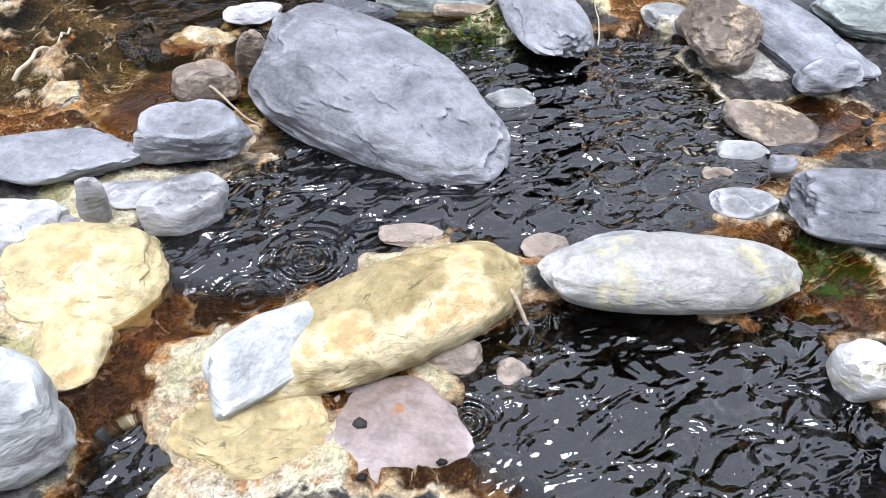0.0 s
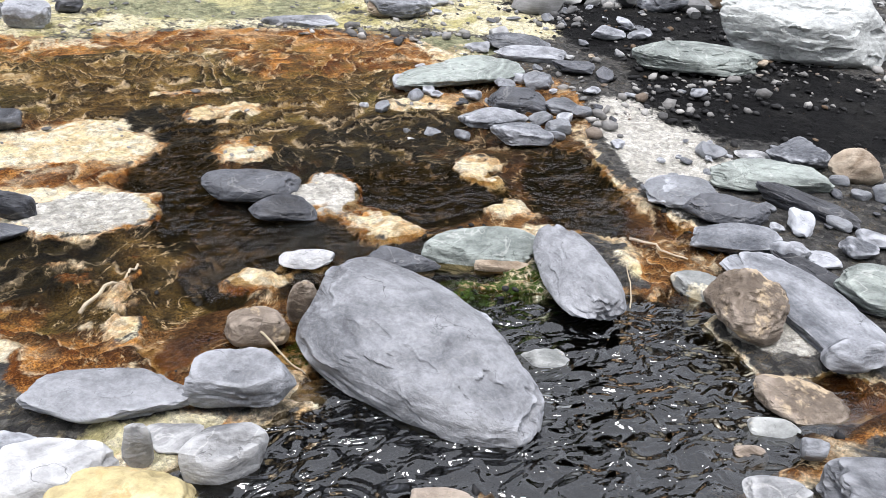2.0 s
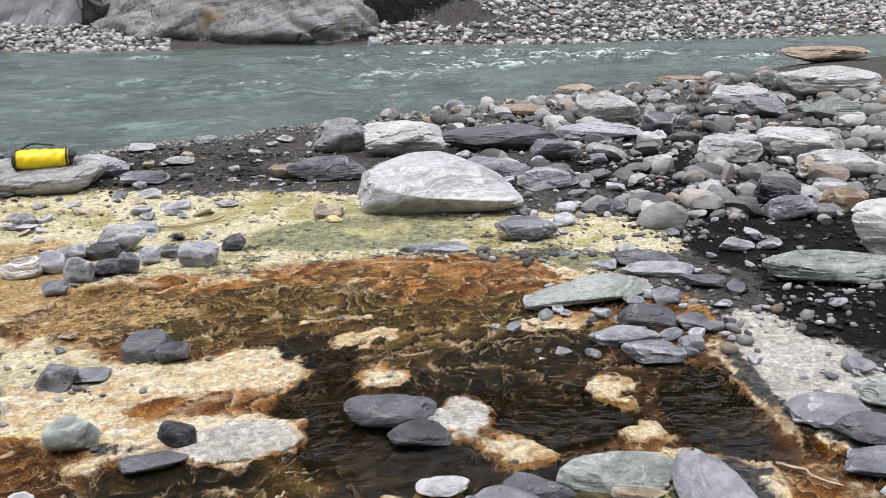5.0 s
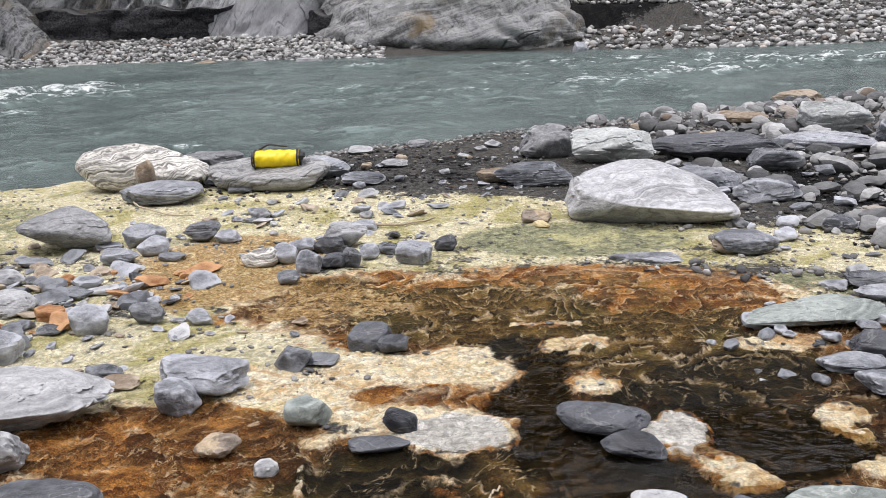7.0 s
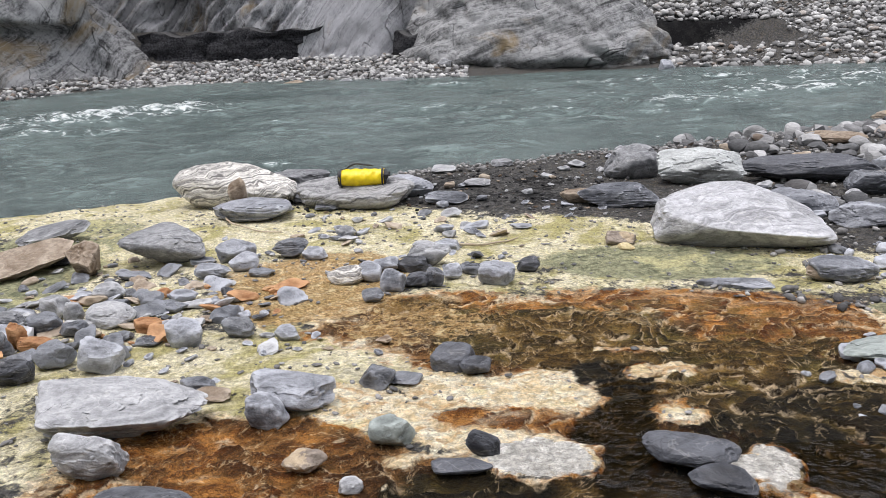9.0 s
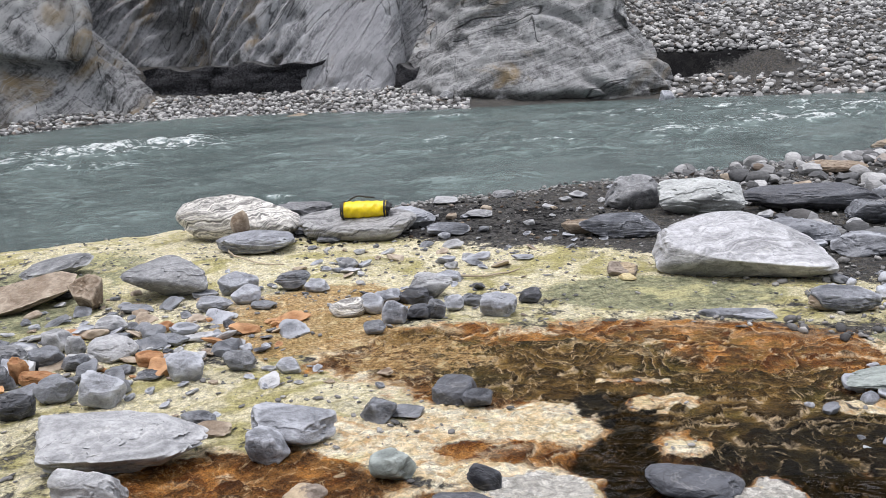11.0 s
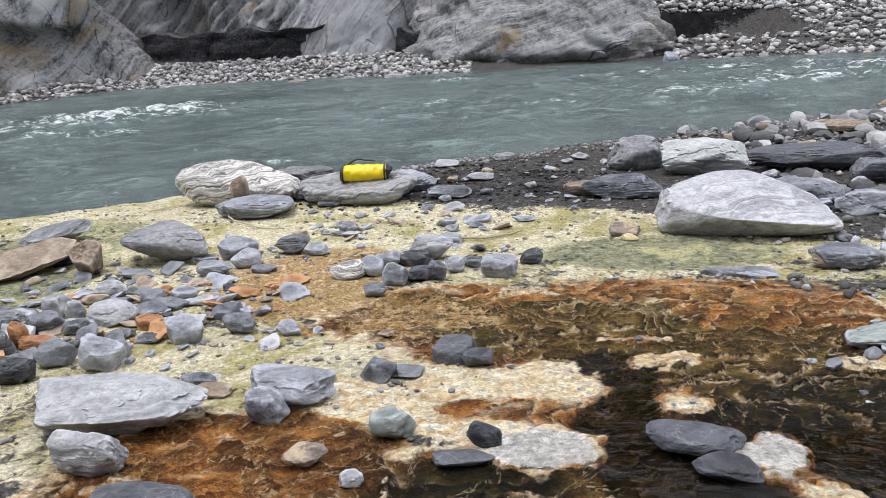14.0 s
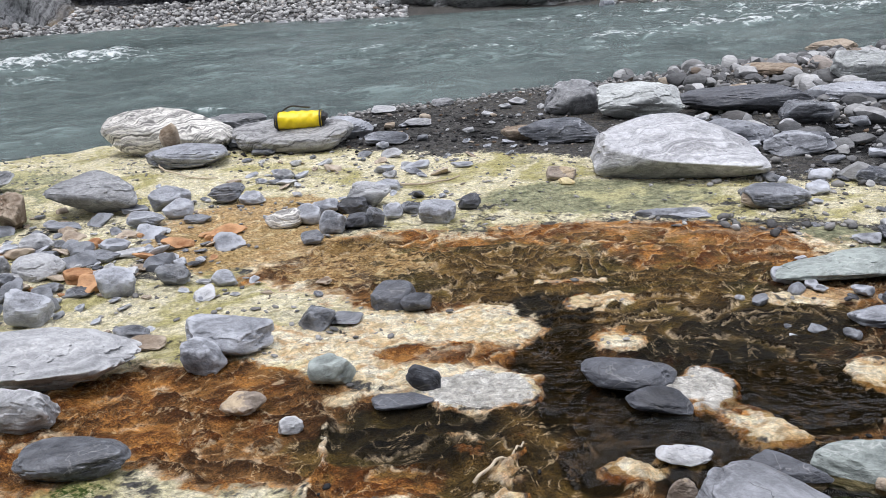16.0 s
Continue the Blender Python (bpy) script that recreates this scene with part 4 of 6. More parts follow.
def stone_shape(level, seed, edge=10, facets=10, rough=0.05, layers=0.02, taper=0.0, cuts=(), bend=0.0, round_to=1.2, wear=1.0):
    """A broken and worn stone in a box of 1 x 1 x 1 about its middle: many split faces, worn edges (a higher edge is sharper),
    lamination steps and grain."""
    rng = np.random.default_rng(seed)
    co, faces = SPHERES[level]
    n = rng.normal(size=(facets, 3))
    n /= np.linalg.norm(n, axis=1)[:, None]
    n = np.concatenate([n, np.array([(1, 0, 0), (-1, 0, 0), (0, 1, 0), (0, -1, 0), (0, 0, 1), (0, 0, -1)]) + rng.normal(0, 0.34, (6, 3))])
    c = np.r_[rng.uniform(0.74, 1.08, facets), rng.uniform([0.76, 0.76, 0.84, 0.84, 0.78, 1.0], [0.94, 0.94, 1.05, 1.05, 1.0, 1.2])]
    under = np.array([(0.62, 0, -0.8), (-0.62, 0, -0.8), (0, 0.62, -0.8), (0, -0.62, -0.8), (0, -0.25, 1)]) + rng.normal(0, 0.16, (5, 3))
    n, c = np.concatenate([n, under]), np.r_[c, rng.uniform(0.66, 0.92, 4), rng.uniform(0.62, 0.86)]
    for nx, ny, nz, cut in cuts:
        v = np.array((nx, ny, nz)) / math.sqrt(nx * nx + ny * ny + nz * nz)
        n, c = np.concatenate([n, v[None]]), np.r_[c, cut]
    n /= np.linalg.norm(n, axis=1)[:, None]
    reach = np.maximum(co @ n.T, 0) / c[None]
    p = co * ((reach ** edge).sum(1) + round_to ** -edge)[:, None] ** (-1 / edge)
    if bend:
        p = p + np.array([0, bend, 0]) * (p[:, :1] ** 2 - 0.4)
    p = p * (1 + taper * p[:, :1] * np.array([0, 1, 1]))
    o = rng.uniform(0, 50, 3)
    big = fbm(p[:, 0] * 1.3 + o[0], p[:, 1] * 1.3 + o[1], p[:, 2] * 1.3 + o[2], seed, 3)
    fine = fbm(p[:, 0] * 6 + o[0], p[:, 1] * 6 + o[1], p[:, 2] * 6 + o[2], seed + 3, 4)
    nick = fbm(p[:, 0] * 2.4 + o[1], p[:, 1] * 2.4 + o[2], p[:, 2] * 3.4 + o[0], seed + 8, 3)
    tilt = p[:, 2] * 5.5 + p[:, 0] * rng.uniform(-1.2, 1.2) + p[:, 1] * rng.uniform(-1, 1) + 0.7 * big
    ridge = ((tilt % 1) - 0.5) * smooth(-0.3, 0.3, fbm(p[:, 0] * 2, p[:, 1] * 2, p[:, 2] * 2 + 9, seed + 5, 2))
    p = p + co * (rough * 1.5 * big + rough * 0.5 * fine + wear * (0.7 * layers * ridge * smooth(-0.3, 0.3, big) - min(rough, 0.05) * 1.1 * smooth(0.12, 0.2, nick)))[:, None]
    lo, hi = p.min(0), p.max(0)
    return (p - (lo + hi) / 2) / (hi - lo), faces


def mesh_from(name, co, faces, material, sharp=28):
    me = bpy.data.meshes.new(name)
    me.from_pydata(co.tolist(), [], faces.tolist())
    me.polygons.foreach_set("use_smooth", np.ones(len(me.polygons), bool))
    me.set_sharp_from_angle(angle=radians(sharp))
    me.materials.append(material)
    return me


KINDS = {
    "grey": (GREY, "blue-grey schist", 24, 13, 0.05, 0.05),
    "pale": (PALE, "pale whitish schist", 26, 13, 0.05, 0.04),
    "bright": (BRIGHT, "whitish green-grey schist", 22, 12, 0.05, 0.04),
    "dark": (DARK, "dark slate", 34, 12, 0.05, 0.07),
    "banded": (BANDED, "white marble with wavy dark bands", 6, 7, 0.07, 0.02),
    "folded": (FOLDED, "pale grey rock with folded dark veins", 26, 8, 0.03, 0.01),
    "green": (GREEN, "greenish grey schist", 20, 14, 0.07, 0.05),
    "tan": (TAN, "brownish tan", 34, 10, 0.05, 0.06),
    "rust": (RUST, "rusty orange", 34, 10, 0.05, 0.06),
    "sulphur": (SULF, "yellow sulphur-crusted", 6, 7, 0.07, 0.01),
    "stain": (STAIN, "white rock with yellow-green stains", 7, 6, 0.07, 0.02),
    "crust": (CRUST, "brown mineral-crusted", 9, 9, 0.10, 0.04),
    "slab": (SLABM, "pale mineral-coated", 18, 8, 0.04, 0.04),
    "greyb": (GREYB, "grey schist with fine white bands", 10, 9, 0.06, 0.04),
    "drowned": (DROWNED, "smooth wet violet-grey reflection-painted", 12, 7, 0.05, 0.02),
    "slate": (SLATE, "smooth dark blue-grey rock", 20, 10, 0.05, 0.04),
    "wet": (WETG, "wet dark grey slate", 30, 12, 0.05, 0.06),
}


def where(x, y):
    if float(pool_depth(np.array(x), np.array(y))) > 0.3:
        return "standing in brown spring water"
    if float(field(ZONES["black"], np.array(x), np.array(y))) > 0.4:
        return "on black wet gravel"
    if float(field(ZONES["sulphur"], np.array(x), np.array(y))) > 0.4:
        return "on yellow sulphur crust"
    if y > 8.5:
        return "near the river's edge"
    return "on stained stony ground"


def stone(kind, x, y, w, d, h, turn=0.0, tip=0.0, lean=0.0, lift=0.0, sink=0.16, edge=None, facets=None, taper=0.0, level=None, extra="", cuts=(), bend=0.0, round_to=1.2, wear=1.0):
    """One loose stone: its kind, place, width, depth and height in metres, its turn about the upright and its tip and lean."""
    material, words, blk, fac, rough, layers = KINDS[kind]
    size = max(w, d)
    level = level or (6 if size > 0.9 else 5 if size > 0.3 else 4 if size > 0.1 else 3)
    co, faces = stone_shape(level, int(abs(x) * 1000 + abs(y) * 7000), blk if edge is None else edge, fac if facets is None else facets, rough, layers, taper, cuts, bend, round_to, wear)
    z = float(ground_height(np.array(x), np.array(y)))
    if float(pool_depth(np.array(x), np.array(y))) > 0.25:
        wet = max(0.0, float(spring_level(np.array(x), np.array(y))) - z)
        h += wet
    co = co * np.array([w, d, h])
    flat = h < 0.35 * min(w, d)
    noun = ("boulder" if size > 0.5 else "stone") if not flat else "slab"
    me = mesh_from(noun, co, faces, material)
    ob = new(noun, me)
    turned = pose(0, 0, 0, tip, lean, turn)
    low = (co @ np.array(turned.to_3x3()).T)[:, 2].min()
    ob.matrix_world = pose(x, y, z - low - sink * h + lift, tip, lean, turn)
    tagged(ob, f"{words} {noun} {extra or where(x, y)}", noun, f"{noun}s on the bank")
    return ob


stone("banded", -2.62, 10.45, 1.66, 0.95, 0.66, -12, facets=3, taper=-0.22, wear=0.3, round_to=1.08)
stone("pale", -1.96, 11.59, 0.928, 0.523, 0.301, -13)
stone("greyb", -1.06, 9.97, 1.60, 0.85, 0.42, -12, edge=9, wear=0.4, round_to=1.08, facets=4)
stone("grey", -0.34, 10.37, 0.653, 0.369, 0.329, -13)
stone("grey", -2.24, 9.52, 1.023, 0.669, 0.279, -14, edge=17)
stone("tan", -2.50, 9.88, 0.267, 0.127, 0.415, -11, lift=0.1)
stone("pale", -2.70, 7.61, 0.930, 0.56, 0.40, -11, edge=13, facets=3, sink=0.06, wear=0.6, cuts=((0, -0.3, 0.95, 0.66), (0, -0.7, -0.7, 0.55), (-0.6, -0.3, -0.7, 0.6), (0.7, -0.2, 0.6, 0.85)))
stone("grey", -2.01, 7.54, 0.382, 0.288, 0.274, -12)
stone("grey", -1.84, 7.21, 0.293, 0.221, 0.193, -12)
stone("grey", -2.09, 7.00, 0.345, 0.260, 0.148, -10)
stone("wet", -1.48, 7.65, 0.357, 0.269, 0.211, -11)
stone("grey", -1.21, 7.49, 0.251, 0.190, 0.132, -12)
stone("tan", -4.12, 7.50, 1.10, 0.68, 0.17, 55, tip=4, lean=-6, lift=0.03, edge=30, facets=7, round_to=1.4)
stone("pale", -4.35, 8.75, 0.80, 0.50, 0.18, 30, lean=-7, lift=0.03, edge=30, facets=7, round_to=1.4)
stone("tan", -3.42, 7.33, 0.42, 0.30, 0.40, -25, edge=40, facets=3, tip=14, round_to=1.7)
stone("pale", -2.85, 6.45, 0.290, 0.192, 0.169, -10, edge=17)
stone("pale", -3.11, 6.02, 0.262, 0.198, 0.222, -9)
stone("pale", -2.57, 5.76, 0.397, 0.261, 0.190, -9, edge=16)
stone("wet", -3.01, 5.62, 0.277, 0.209, 0.173, -8)
stone("rust", -2.19, 5.53, 0.264, 0.150, 0.120, -9, edge=19)
stone("rust", -2.89, 5.26, 0.324, 0.153, 0.112, -7, edge=19)
stone("grey", -1.81, 5.20, 0.278, 0.209, 0.225, -8)
stone("wet", -1.46, 5.32, 0.233, 0.176, 0.173, -8)
stone("grey", -2.23, 4.79, 0.296, 0.195, 0.288, -8, facets=4)
stone("wet", -2.60, 4.91, 0.284, 0.187, 0.198, -6)
stone("pale", -3.39, 5.80, 0.322, 0.212, 0.153, -9)
stone("wet", -3.11, 5.16, 0.206, 0.137, 0.225, -8)
stone("rust", -3.03, 5.29, 0.135, 0.090, 0.241, -8)
stone("grey", -1.10, 5.22, 0.187, 0.142, 0.116, -7)
stone("dark", -2.75, 4.63, 0.306, 0.173, 0.198, -7)
stone("wet", -2.74, 5.52, 0.198, 0.149, 0.126, -9)
stone("wet", -2.08, 5.23, 0.188, 0.142, 0.068, -6)
stone("pale", -2.88, 5.85, 0.148, 0.112, 0.196, -8)
stone("wet", -2.34, 5.38, 0.172, 0.130, 0.078, -7)
stone("wet", -1.47, 4.30, 0.226, 0.150, 0.113, -8)
stone("tan", -1.37, 4.20, 0.255, 0.168, 0.067, -7, edge=17)
stone("grey", -2.30, 7.45, 0.262, 0.198, 0.093, -11)
stone("dark", -3.87, 7.75, 0.363, 0.172, 0.110, -11)
stone("wet", -2.20, 6.04, 0.310, 0.176, 0.097, -9)
stone("pale", -1.80, 3.84, 0.98, 0.54, 0.26, -9, edge=30, facets=4, sink=0.10, round_to=1.35, cuts=((0.05, -0.4, 0.9, 0.62), (0.75, 0.1, 0.6, 0.78), (-0.9, -0.3, 0.1, 0.8)))
stone("pale", -1.71, 3.35, 0.350, 0.197, 0.265, -7, edge=20)
stone("grey", -0.87, 4.01, 0.508, 0.330, 0.229, -10, facets=12)
stone("grey", -0.96, 3.79, 0.227, 0.149, 0.223, -11, edge=19)
stone("green", -0.28, 3.52, 0.227, 0.171, 0.157, -9)
stone("crust", -0.69, 3.30, 0.212, 0.159, 0.094, -9, edge=14)
stone("pale", -0.45, 3.10, 0.116, 0.088, 0.044, -6, edge=20)
stone("wet", -1.29, 2.86, 0.46, 0.22, 0.15, -4, facets=3, edge=8, wear=0.7, round_to=1.1)
stone("dark", 0.05, 4.48, 0.274, 0.206, 0.184, -10, edge=20, facets=12)
stone("dark", 0.18, 4.35, 0.203, 0.153, 0.115, -12, edge=17)
stone("wet", -0.40, 4.24, 0.215, 0.162, 0.143, -12)
stone("wet", -0.24, 4.29, 0.204, 0.154, 0.059, -12)
stone("dark", 0.05, 3.21, 0.295, 0.137, 0.063, -9, edge=17, sink=0.4)
stone("dark", 0.16, 3.31, 0.180, 0.068, 0.128, -10, edge=19, lean=25)
stone("banded", -0.82, 6.61, 0.337, 0.254, 0.173, -11)
stone("grey", -0.64, 6.64, 0.282, 0.213, 0.193, -11)
stone("grey", -0.39, 6.28, 0.218, 0.165, 0.222, -11)
stone("pale", -0.09, 7.06, 0.425, 0.280, 0.245, -11)
stone("dark", -0.24, 6.87, 0.291, 0.219, 0.160, -10)
stone("dark", -0.19, 6.38, 0.251, 0.190, 0.152, -10)
stone("wet", -0.04, 6.36, 0.171, 0.129, 0.198, -11)
stone("grey", 0.11, 6.54, 0.175, 0.133, 0.167, -10)
stone("grey", 0.48, 6.33, 0.309, 0.233, 0.211, -12)
stone("wet", -0.55, 6.04, 0.191, 0.144, 0.118, -9)
stone("grey", -0.48, 6.90, 0.254, 0.192, 0.149, -12)
stone("grey", 0.08, 7.59, 0.284, 0.215, 0.135, -13)
stone("wet", 0.29, 6.71, 0.232, 0.175, 0.094, -11)
stone("wet", -0.37, 6.97, 0.218, 0.165, 0.083, -11)
stone("dark", 0.79, 6.69, 0.210, 0.159, 0.152, -12, edge=20)
stone("crust", 1.80, 7.48, 0.303, 0.229, 0.158, -13, edge=19)
stone("sulphur", 1.80, 7.25, 0.165, 0.125, 0.066, -12, edge=20)
stone("folded", 2.95, 7.45, 1.70, 1.05, 0.60, -22, edge=26, facets=3, sink=0.14, wear=0.7, round_to=1.14, cuts=((0.15, -0.5, 0.86, 0.50), (-0.95, -0.15, 0.1, 0.84), (0.0, -0.85, -0.5, 0.78), (0.72, 0.0, 0.68, 0.62)))
stone("tan", 3.22, 6.01, 0.522, 0.295, 0.195, -10, facets=4)
stone("grey", 2.35, 5.92, 0.615, 0.091, 0.132, -11, sink=0.4)
stone("dark", 4.91, 10.02, 1.808, 0.503, 0.386, -14, facets=5)
stone("grey", 3.93, 8.38, 0.920, 0.601, 0.347, -15)
stone("bright", 3.51, 10.25, 1.131, 0.635, 0.525, -14, facets=12)
stone("pale", 2.75, 10.82, 0.778, 0.512, 0.533, -14, edge=8)
stone("grey", 4.36, 7.81, 0.619, 0.407, 0.294, -13)
stone("wet", 5.25, 9.22, 0.626, 0.413, 0.315, -17)
stone("tan", 1.76, 9.47, 0.475, 0.225, 0.201, -13, edge=17)
stone("grey", 2.19, 9.22, 0.974, 0.412, 0.308, -15)
stone("grey", 0.13, 9.78, 0.580, 0.328, 0.179, -12)
stone("pale", 0.58, 10.75, 0.404, 0.305, 0.111, -14)
stone("pale", 0.15, 11.97, 0.402, 0.304, 0.124, -15)
stone("pale", 1.07, 12.25, 0.336, 0.255, 0.127, -15)
stone("pale", -0.99, 8.32, 0.213, 0.182, 0.132, -11)
stone("grey", -1.77, 10.27, 0.237, 0.202, 0.152, -12)
stone("wet", -1.65, 7.02, 0.248, 0.187, 0.085, -10)
stone("wet", -1.36, 9.76, 0.338, 0.288, 0.104, -12)
stone("pale", 10.36, 11.76, 1.224, 0.690, 0.490, -21)
stone("tan", 16.32, 15.59, 2.200, 0.996, 0.470, -22)
stone("tan", 11.83, 15.21, 1.168, 0.409, 0.251, -22)
stone("tan", 9.05, 15.25, 0.973, 0.460, 0.351, -22)
stone("bright", 7.35, 11.32, 1.074, 0.605, 0.583, -21)
stone("tan", 6.49, 12.66, 0.985, 0.464, 0.247, -21)
stone("bright", 8.22, 8.05, 1.022, 0.575, 0.454, -27)
stone("bright", 7.35, 8.29, 0.809, 0.532, 0.376, -27)
stone("bright", 12.47, 11.77, 1.905, 1.068, 0.607, -22)
stone("green", 12.25, 12.93, 0.527, 0.399, 0.477, -21)
stone("wet", 10.21, 10.87, 0.749, 0.564, 0.378, -21)
stone("green", 11.16, 10.19, 1.204, 0.679, 0.331, -21)
stone("grey", 7.66, 10.25, 0.584, 0.440, 0.404, -21)
stone("bright", 7.68, 6.87, 0.858, 0.563, 0.417, -26)
stone("grey", 6.59, 10.22, 1.327, 0.593, 0.283, -21)
stone("dark", 6.12, 6.08, 0.492, 0.324, 0.337, -24)
stone("grey", 5.79, 5.58, 0.468, 0.309, 0.265, -24)
stone("tan", 6.38, 5.51, 0.503, 0.332, 0.280, -25)
stone("grey", 4.35, 6.41, 0.316, 0.239, 0.169, -25)
stone("grey", 4.60, 4.92, 0.287, 0.190, 0.103, -23)
stone("grey", 4.51, 7.94, 0.682, 0.448, 0.235, -26)
stone("wet", 3.67, 4.84, 0.497, 0.280, 0.127, -25)
stone("green", 4.61, 3.96, 0.980, 0.456, 0.231, -27, edge=14)
stone("bright", 5.78, 3.97, 1.456, 0.803, 0.577, -26, facets=9)
stone("dark", 8.99, 5.56, 1.099, 0.617, 0.425, -22)
stone("bright", 8.37, 8.09, 1.094, 0.716, 0.443, -20)
stone("grey", 7.42, 8.36, 0.800, 0.526, 0.367, -20)
stone("tan", 7.60, 6.86, 0.704, 0.397, 0.322, -21)
stone("tan", 7.44, 5.70, 0.418, 0.276, 0.402, -23, lean=30)
stone("tan", 6.45, 5.55, 0.378, 0.249, 0.265, -23)
stone("green", 3.44, 2.29, 0.639, 0.257, 0.136, -28, facets=8)
stone("grey", 3.83, 2.44, 0.332, 0.248, 0.147, -28, facets=4)
stone("tan", 3.91, 2.16, 0.274, 0.180, 0.185, -28, edge=17)
stone("grey", 2.89, 2.33, 0.363, 0.270, 0.109, -28, facets=3)
stone("dark", 2.94, 2.12, 0.387, 0.252, 0.127, -28)
stone("grey", 2.78, 1.90, 0.424, 0.203, 0.090, -28)
stone("grey", 2.86, 1.70, 0.149, 0.112, 0.122, -29)
stone("grey", 2.98, 1.63, 0.161, 0.121, 0.044, -26)
stone("grey", 3.20, 1.62, 0.161, 0.121, 0.082, -26)
stone("green", 2.96, 1.33, 0.402, 0.297, 0.157, -28, facets=4)
stone("crust", 2.33, 1.45, 0.276, 0.304, 0.238, -28, edge=9)
stone("slab", 2.42, 1.70, 0.274, 0.179, 0.097, -28, edge=19, sink=0.4)
stone("grey", 2.49, 1.13, 0.212, 0.119, 0.134, -29)
stone("pale", 3.68, 2.60, 0.194, 0.146, 0.042, -27)
stone("grey", 2.67, 3.62, 0.414, 0.186, 0.088, -23)
stone("grey", 2.66, 3.32, 0.347, 0.227, 0.117, -22, facets=3)
stone("dark", 2.97, 3.82, 0.366, 0.240, 0.119, -24)
stone("wet", 3.30, 4.07, 0.211, 0.159, 0.110, -24)
stone("dark", 3.71, 4.22, 0.312, 0.177, 0.088, -25)
stone("grey", 3.59, 4.57, 0.536, 0.140, 0.115, -25)
stone("wet", 3.19, 3.63, 0.247, 0.186, 0.074, -24)
stone("wet", 2.94, 3.36, 0.150, 0.113, 0.086, -27)
stone("wet", 3.20, 3.48, 0.132, 0.100, 0.076, -23)
stone("pale", 3.81, 4.96, 0.255, 0.145, 0.074, -23)
stone("grey", 3.22, 5.96, 0.538, 0.304, 0.199, -23, facets=4)
stone("grey", 2.41, 5.91, 0.467, 0.168, 0.100, -24, sink=0.35)
stone("dark", 1.11, 3.21, 0.44, 0.24, 0.12, -22, edge=12, facets=7, round_to=1.1)
stone("dark", 1.17, 2.95, 0.30, 0.17, 0.09, -30, edge=26, facets=9)
stone("green", 1.79, 2.33, 0.527, 0.282, 0.111, -22, facets=14)
stone("dark", 1.41, 2.37, 0.368, 0.172, 0.080, -22)
stone("tan", 1.79, 2.18, 0.221, 0.065, 0.047, -22)
stone("pale", 1.11, 2.52, 0.214, 0.113, 0.046, -22)
stone("crust", 0.78, 2.10, 0.213, 0.139, 0.147, -25)
stone("crust", 0.96, 2.16, 0.111, 0.063, 0.205, -25)
stone("grey", 1.51, 1.90, 0.107, 0.081, 0.055, -25)
stone("slab", 1.60, 1.62, 0.185, 0.104, 0.048, -24)
stone("wet", 2.88, 2.33, 0.360, 0.268, 0.109, -22, facets=3)
stone("slate", 0.30, 1.96, 0.486, 0.231, 0.101, -25, facets=9)
stone("slate", 0.65, 1.84, 0.321, 0.178, 0.156, -25, facets=9)
stone("pale", 0.53, 1.60, 0.222, 0.144, 0.154, -27, edge=19, facets=12)
stone("pale", 0.43, 1.74, 0.179, 0.117, 0.039, -24, edge=17)
stone("pale", 0.33, 1.69, 0.085, 0.032, 0.178, -29, edge=16)
stone("pale", 0.13, 1.72, 0.294, 0.189, 0.096, -26, facets=10)
stone("grey", 0.06, 1.86, 0.112, 0.074, 0.107, -25, edge=17)
stone("sulphur", 0.25, 1.51, 0.40, 0.34, 0.18, -27, sink=0.5, edge=12, facets=12)
stone("sulphur", 0.16, 1.30, 0.22, 0.20, 0.10, 20, sink=0.6, edge=12, facets=10)
stone("bright", -0.00, 1.11, 0.279, 0.224, 0.291, -33, edge=12, facets=10)
stone("stain", 1.40, 0.73, 0.64, 0.19, 0.155, -32, edge=5, facets=2, wear=0.1, bend=0.06, round_to=1.0, cuts=((0, 0, 1, 0.85),))
stone("pale", 1.66, 0.78, 0.173, 0.104, 0.037, -30, lift=0.12, facets=2)
stone("pale", 1.43, 0.91, 0.273, 0.077, 0.058, -31, edge=17)
stone("crust", 1.26, 1.02, 0.130, 0.097, 0.031, -33)
stone("slate", 2.08, 0.62, 0.535, 0.279, 0.111, -31, facets=6)
stone("stain", 1.57, 0.32, 0.159, 0.118, 0.160, -33, facets=3)
stone("slate", 1.51, 0.13, 0.238, 0.174, 0.358, -32, facets=6)
stone("slab", 2.02, 1.04, 0.173, 0.096, 0.037, -33)
stone("crust", 1.88, 0.99, 0.116, 0.076, 0.025, -29)
stone("wet", 2.00, 0.90, 0.082, 0.062, 0.077, -33)
stone("crust", 2.20, 1.08, 0.296, 0.202, 0.062, -31)
stone("crust", 0.99, 1.23, 0.168, 0.075, 0.036, -33)
stone("sulphur", 0.42, 0.90, 0.36, 0.24, 0.10, -32, sink=0.6, edge=14, facets=12)
stone("drowned", 0.66, 0.76, 0.34, 0.30, 0.04, -40, sink=0.4, edge=20, facets=9, wear=0.4, extra="lying awash in the spring with a rusty rim")
stone("crust", 0.86, 0.86, 0.160, 0.118, 0.064, -33, sink=0.5)
stone("crust", 0.96, 0.74, 0.130, 0.097, 0.109, -33, sink=0.5)
stone("slate", 1.19, 1.77, 0.95, 0.54, 0.25, -71, edge=7, facets=0, taper=-0.2, bend=0.16, wear=0.7, round_to=1.08, cuts=((0.5, 0, 0.85, 0.74), (-0.2, -0.5, 0.8, 0.80), (-0.3, 0.35, 0.85, 0.82), (1, -0.2, 0.1, 0.86)))
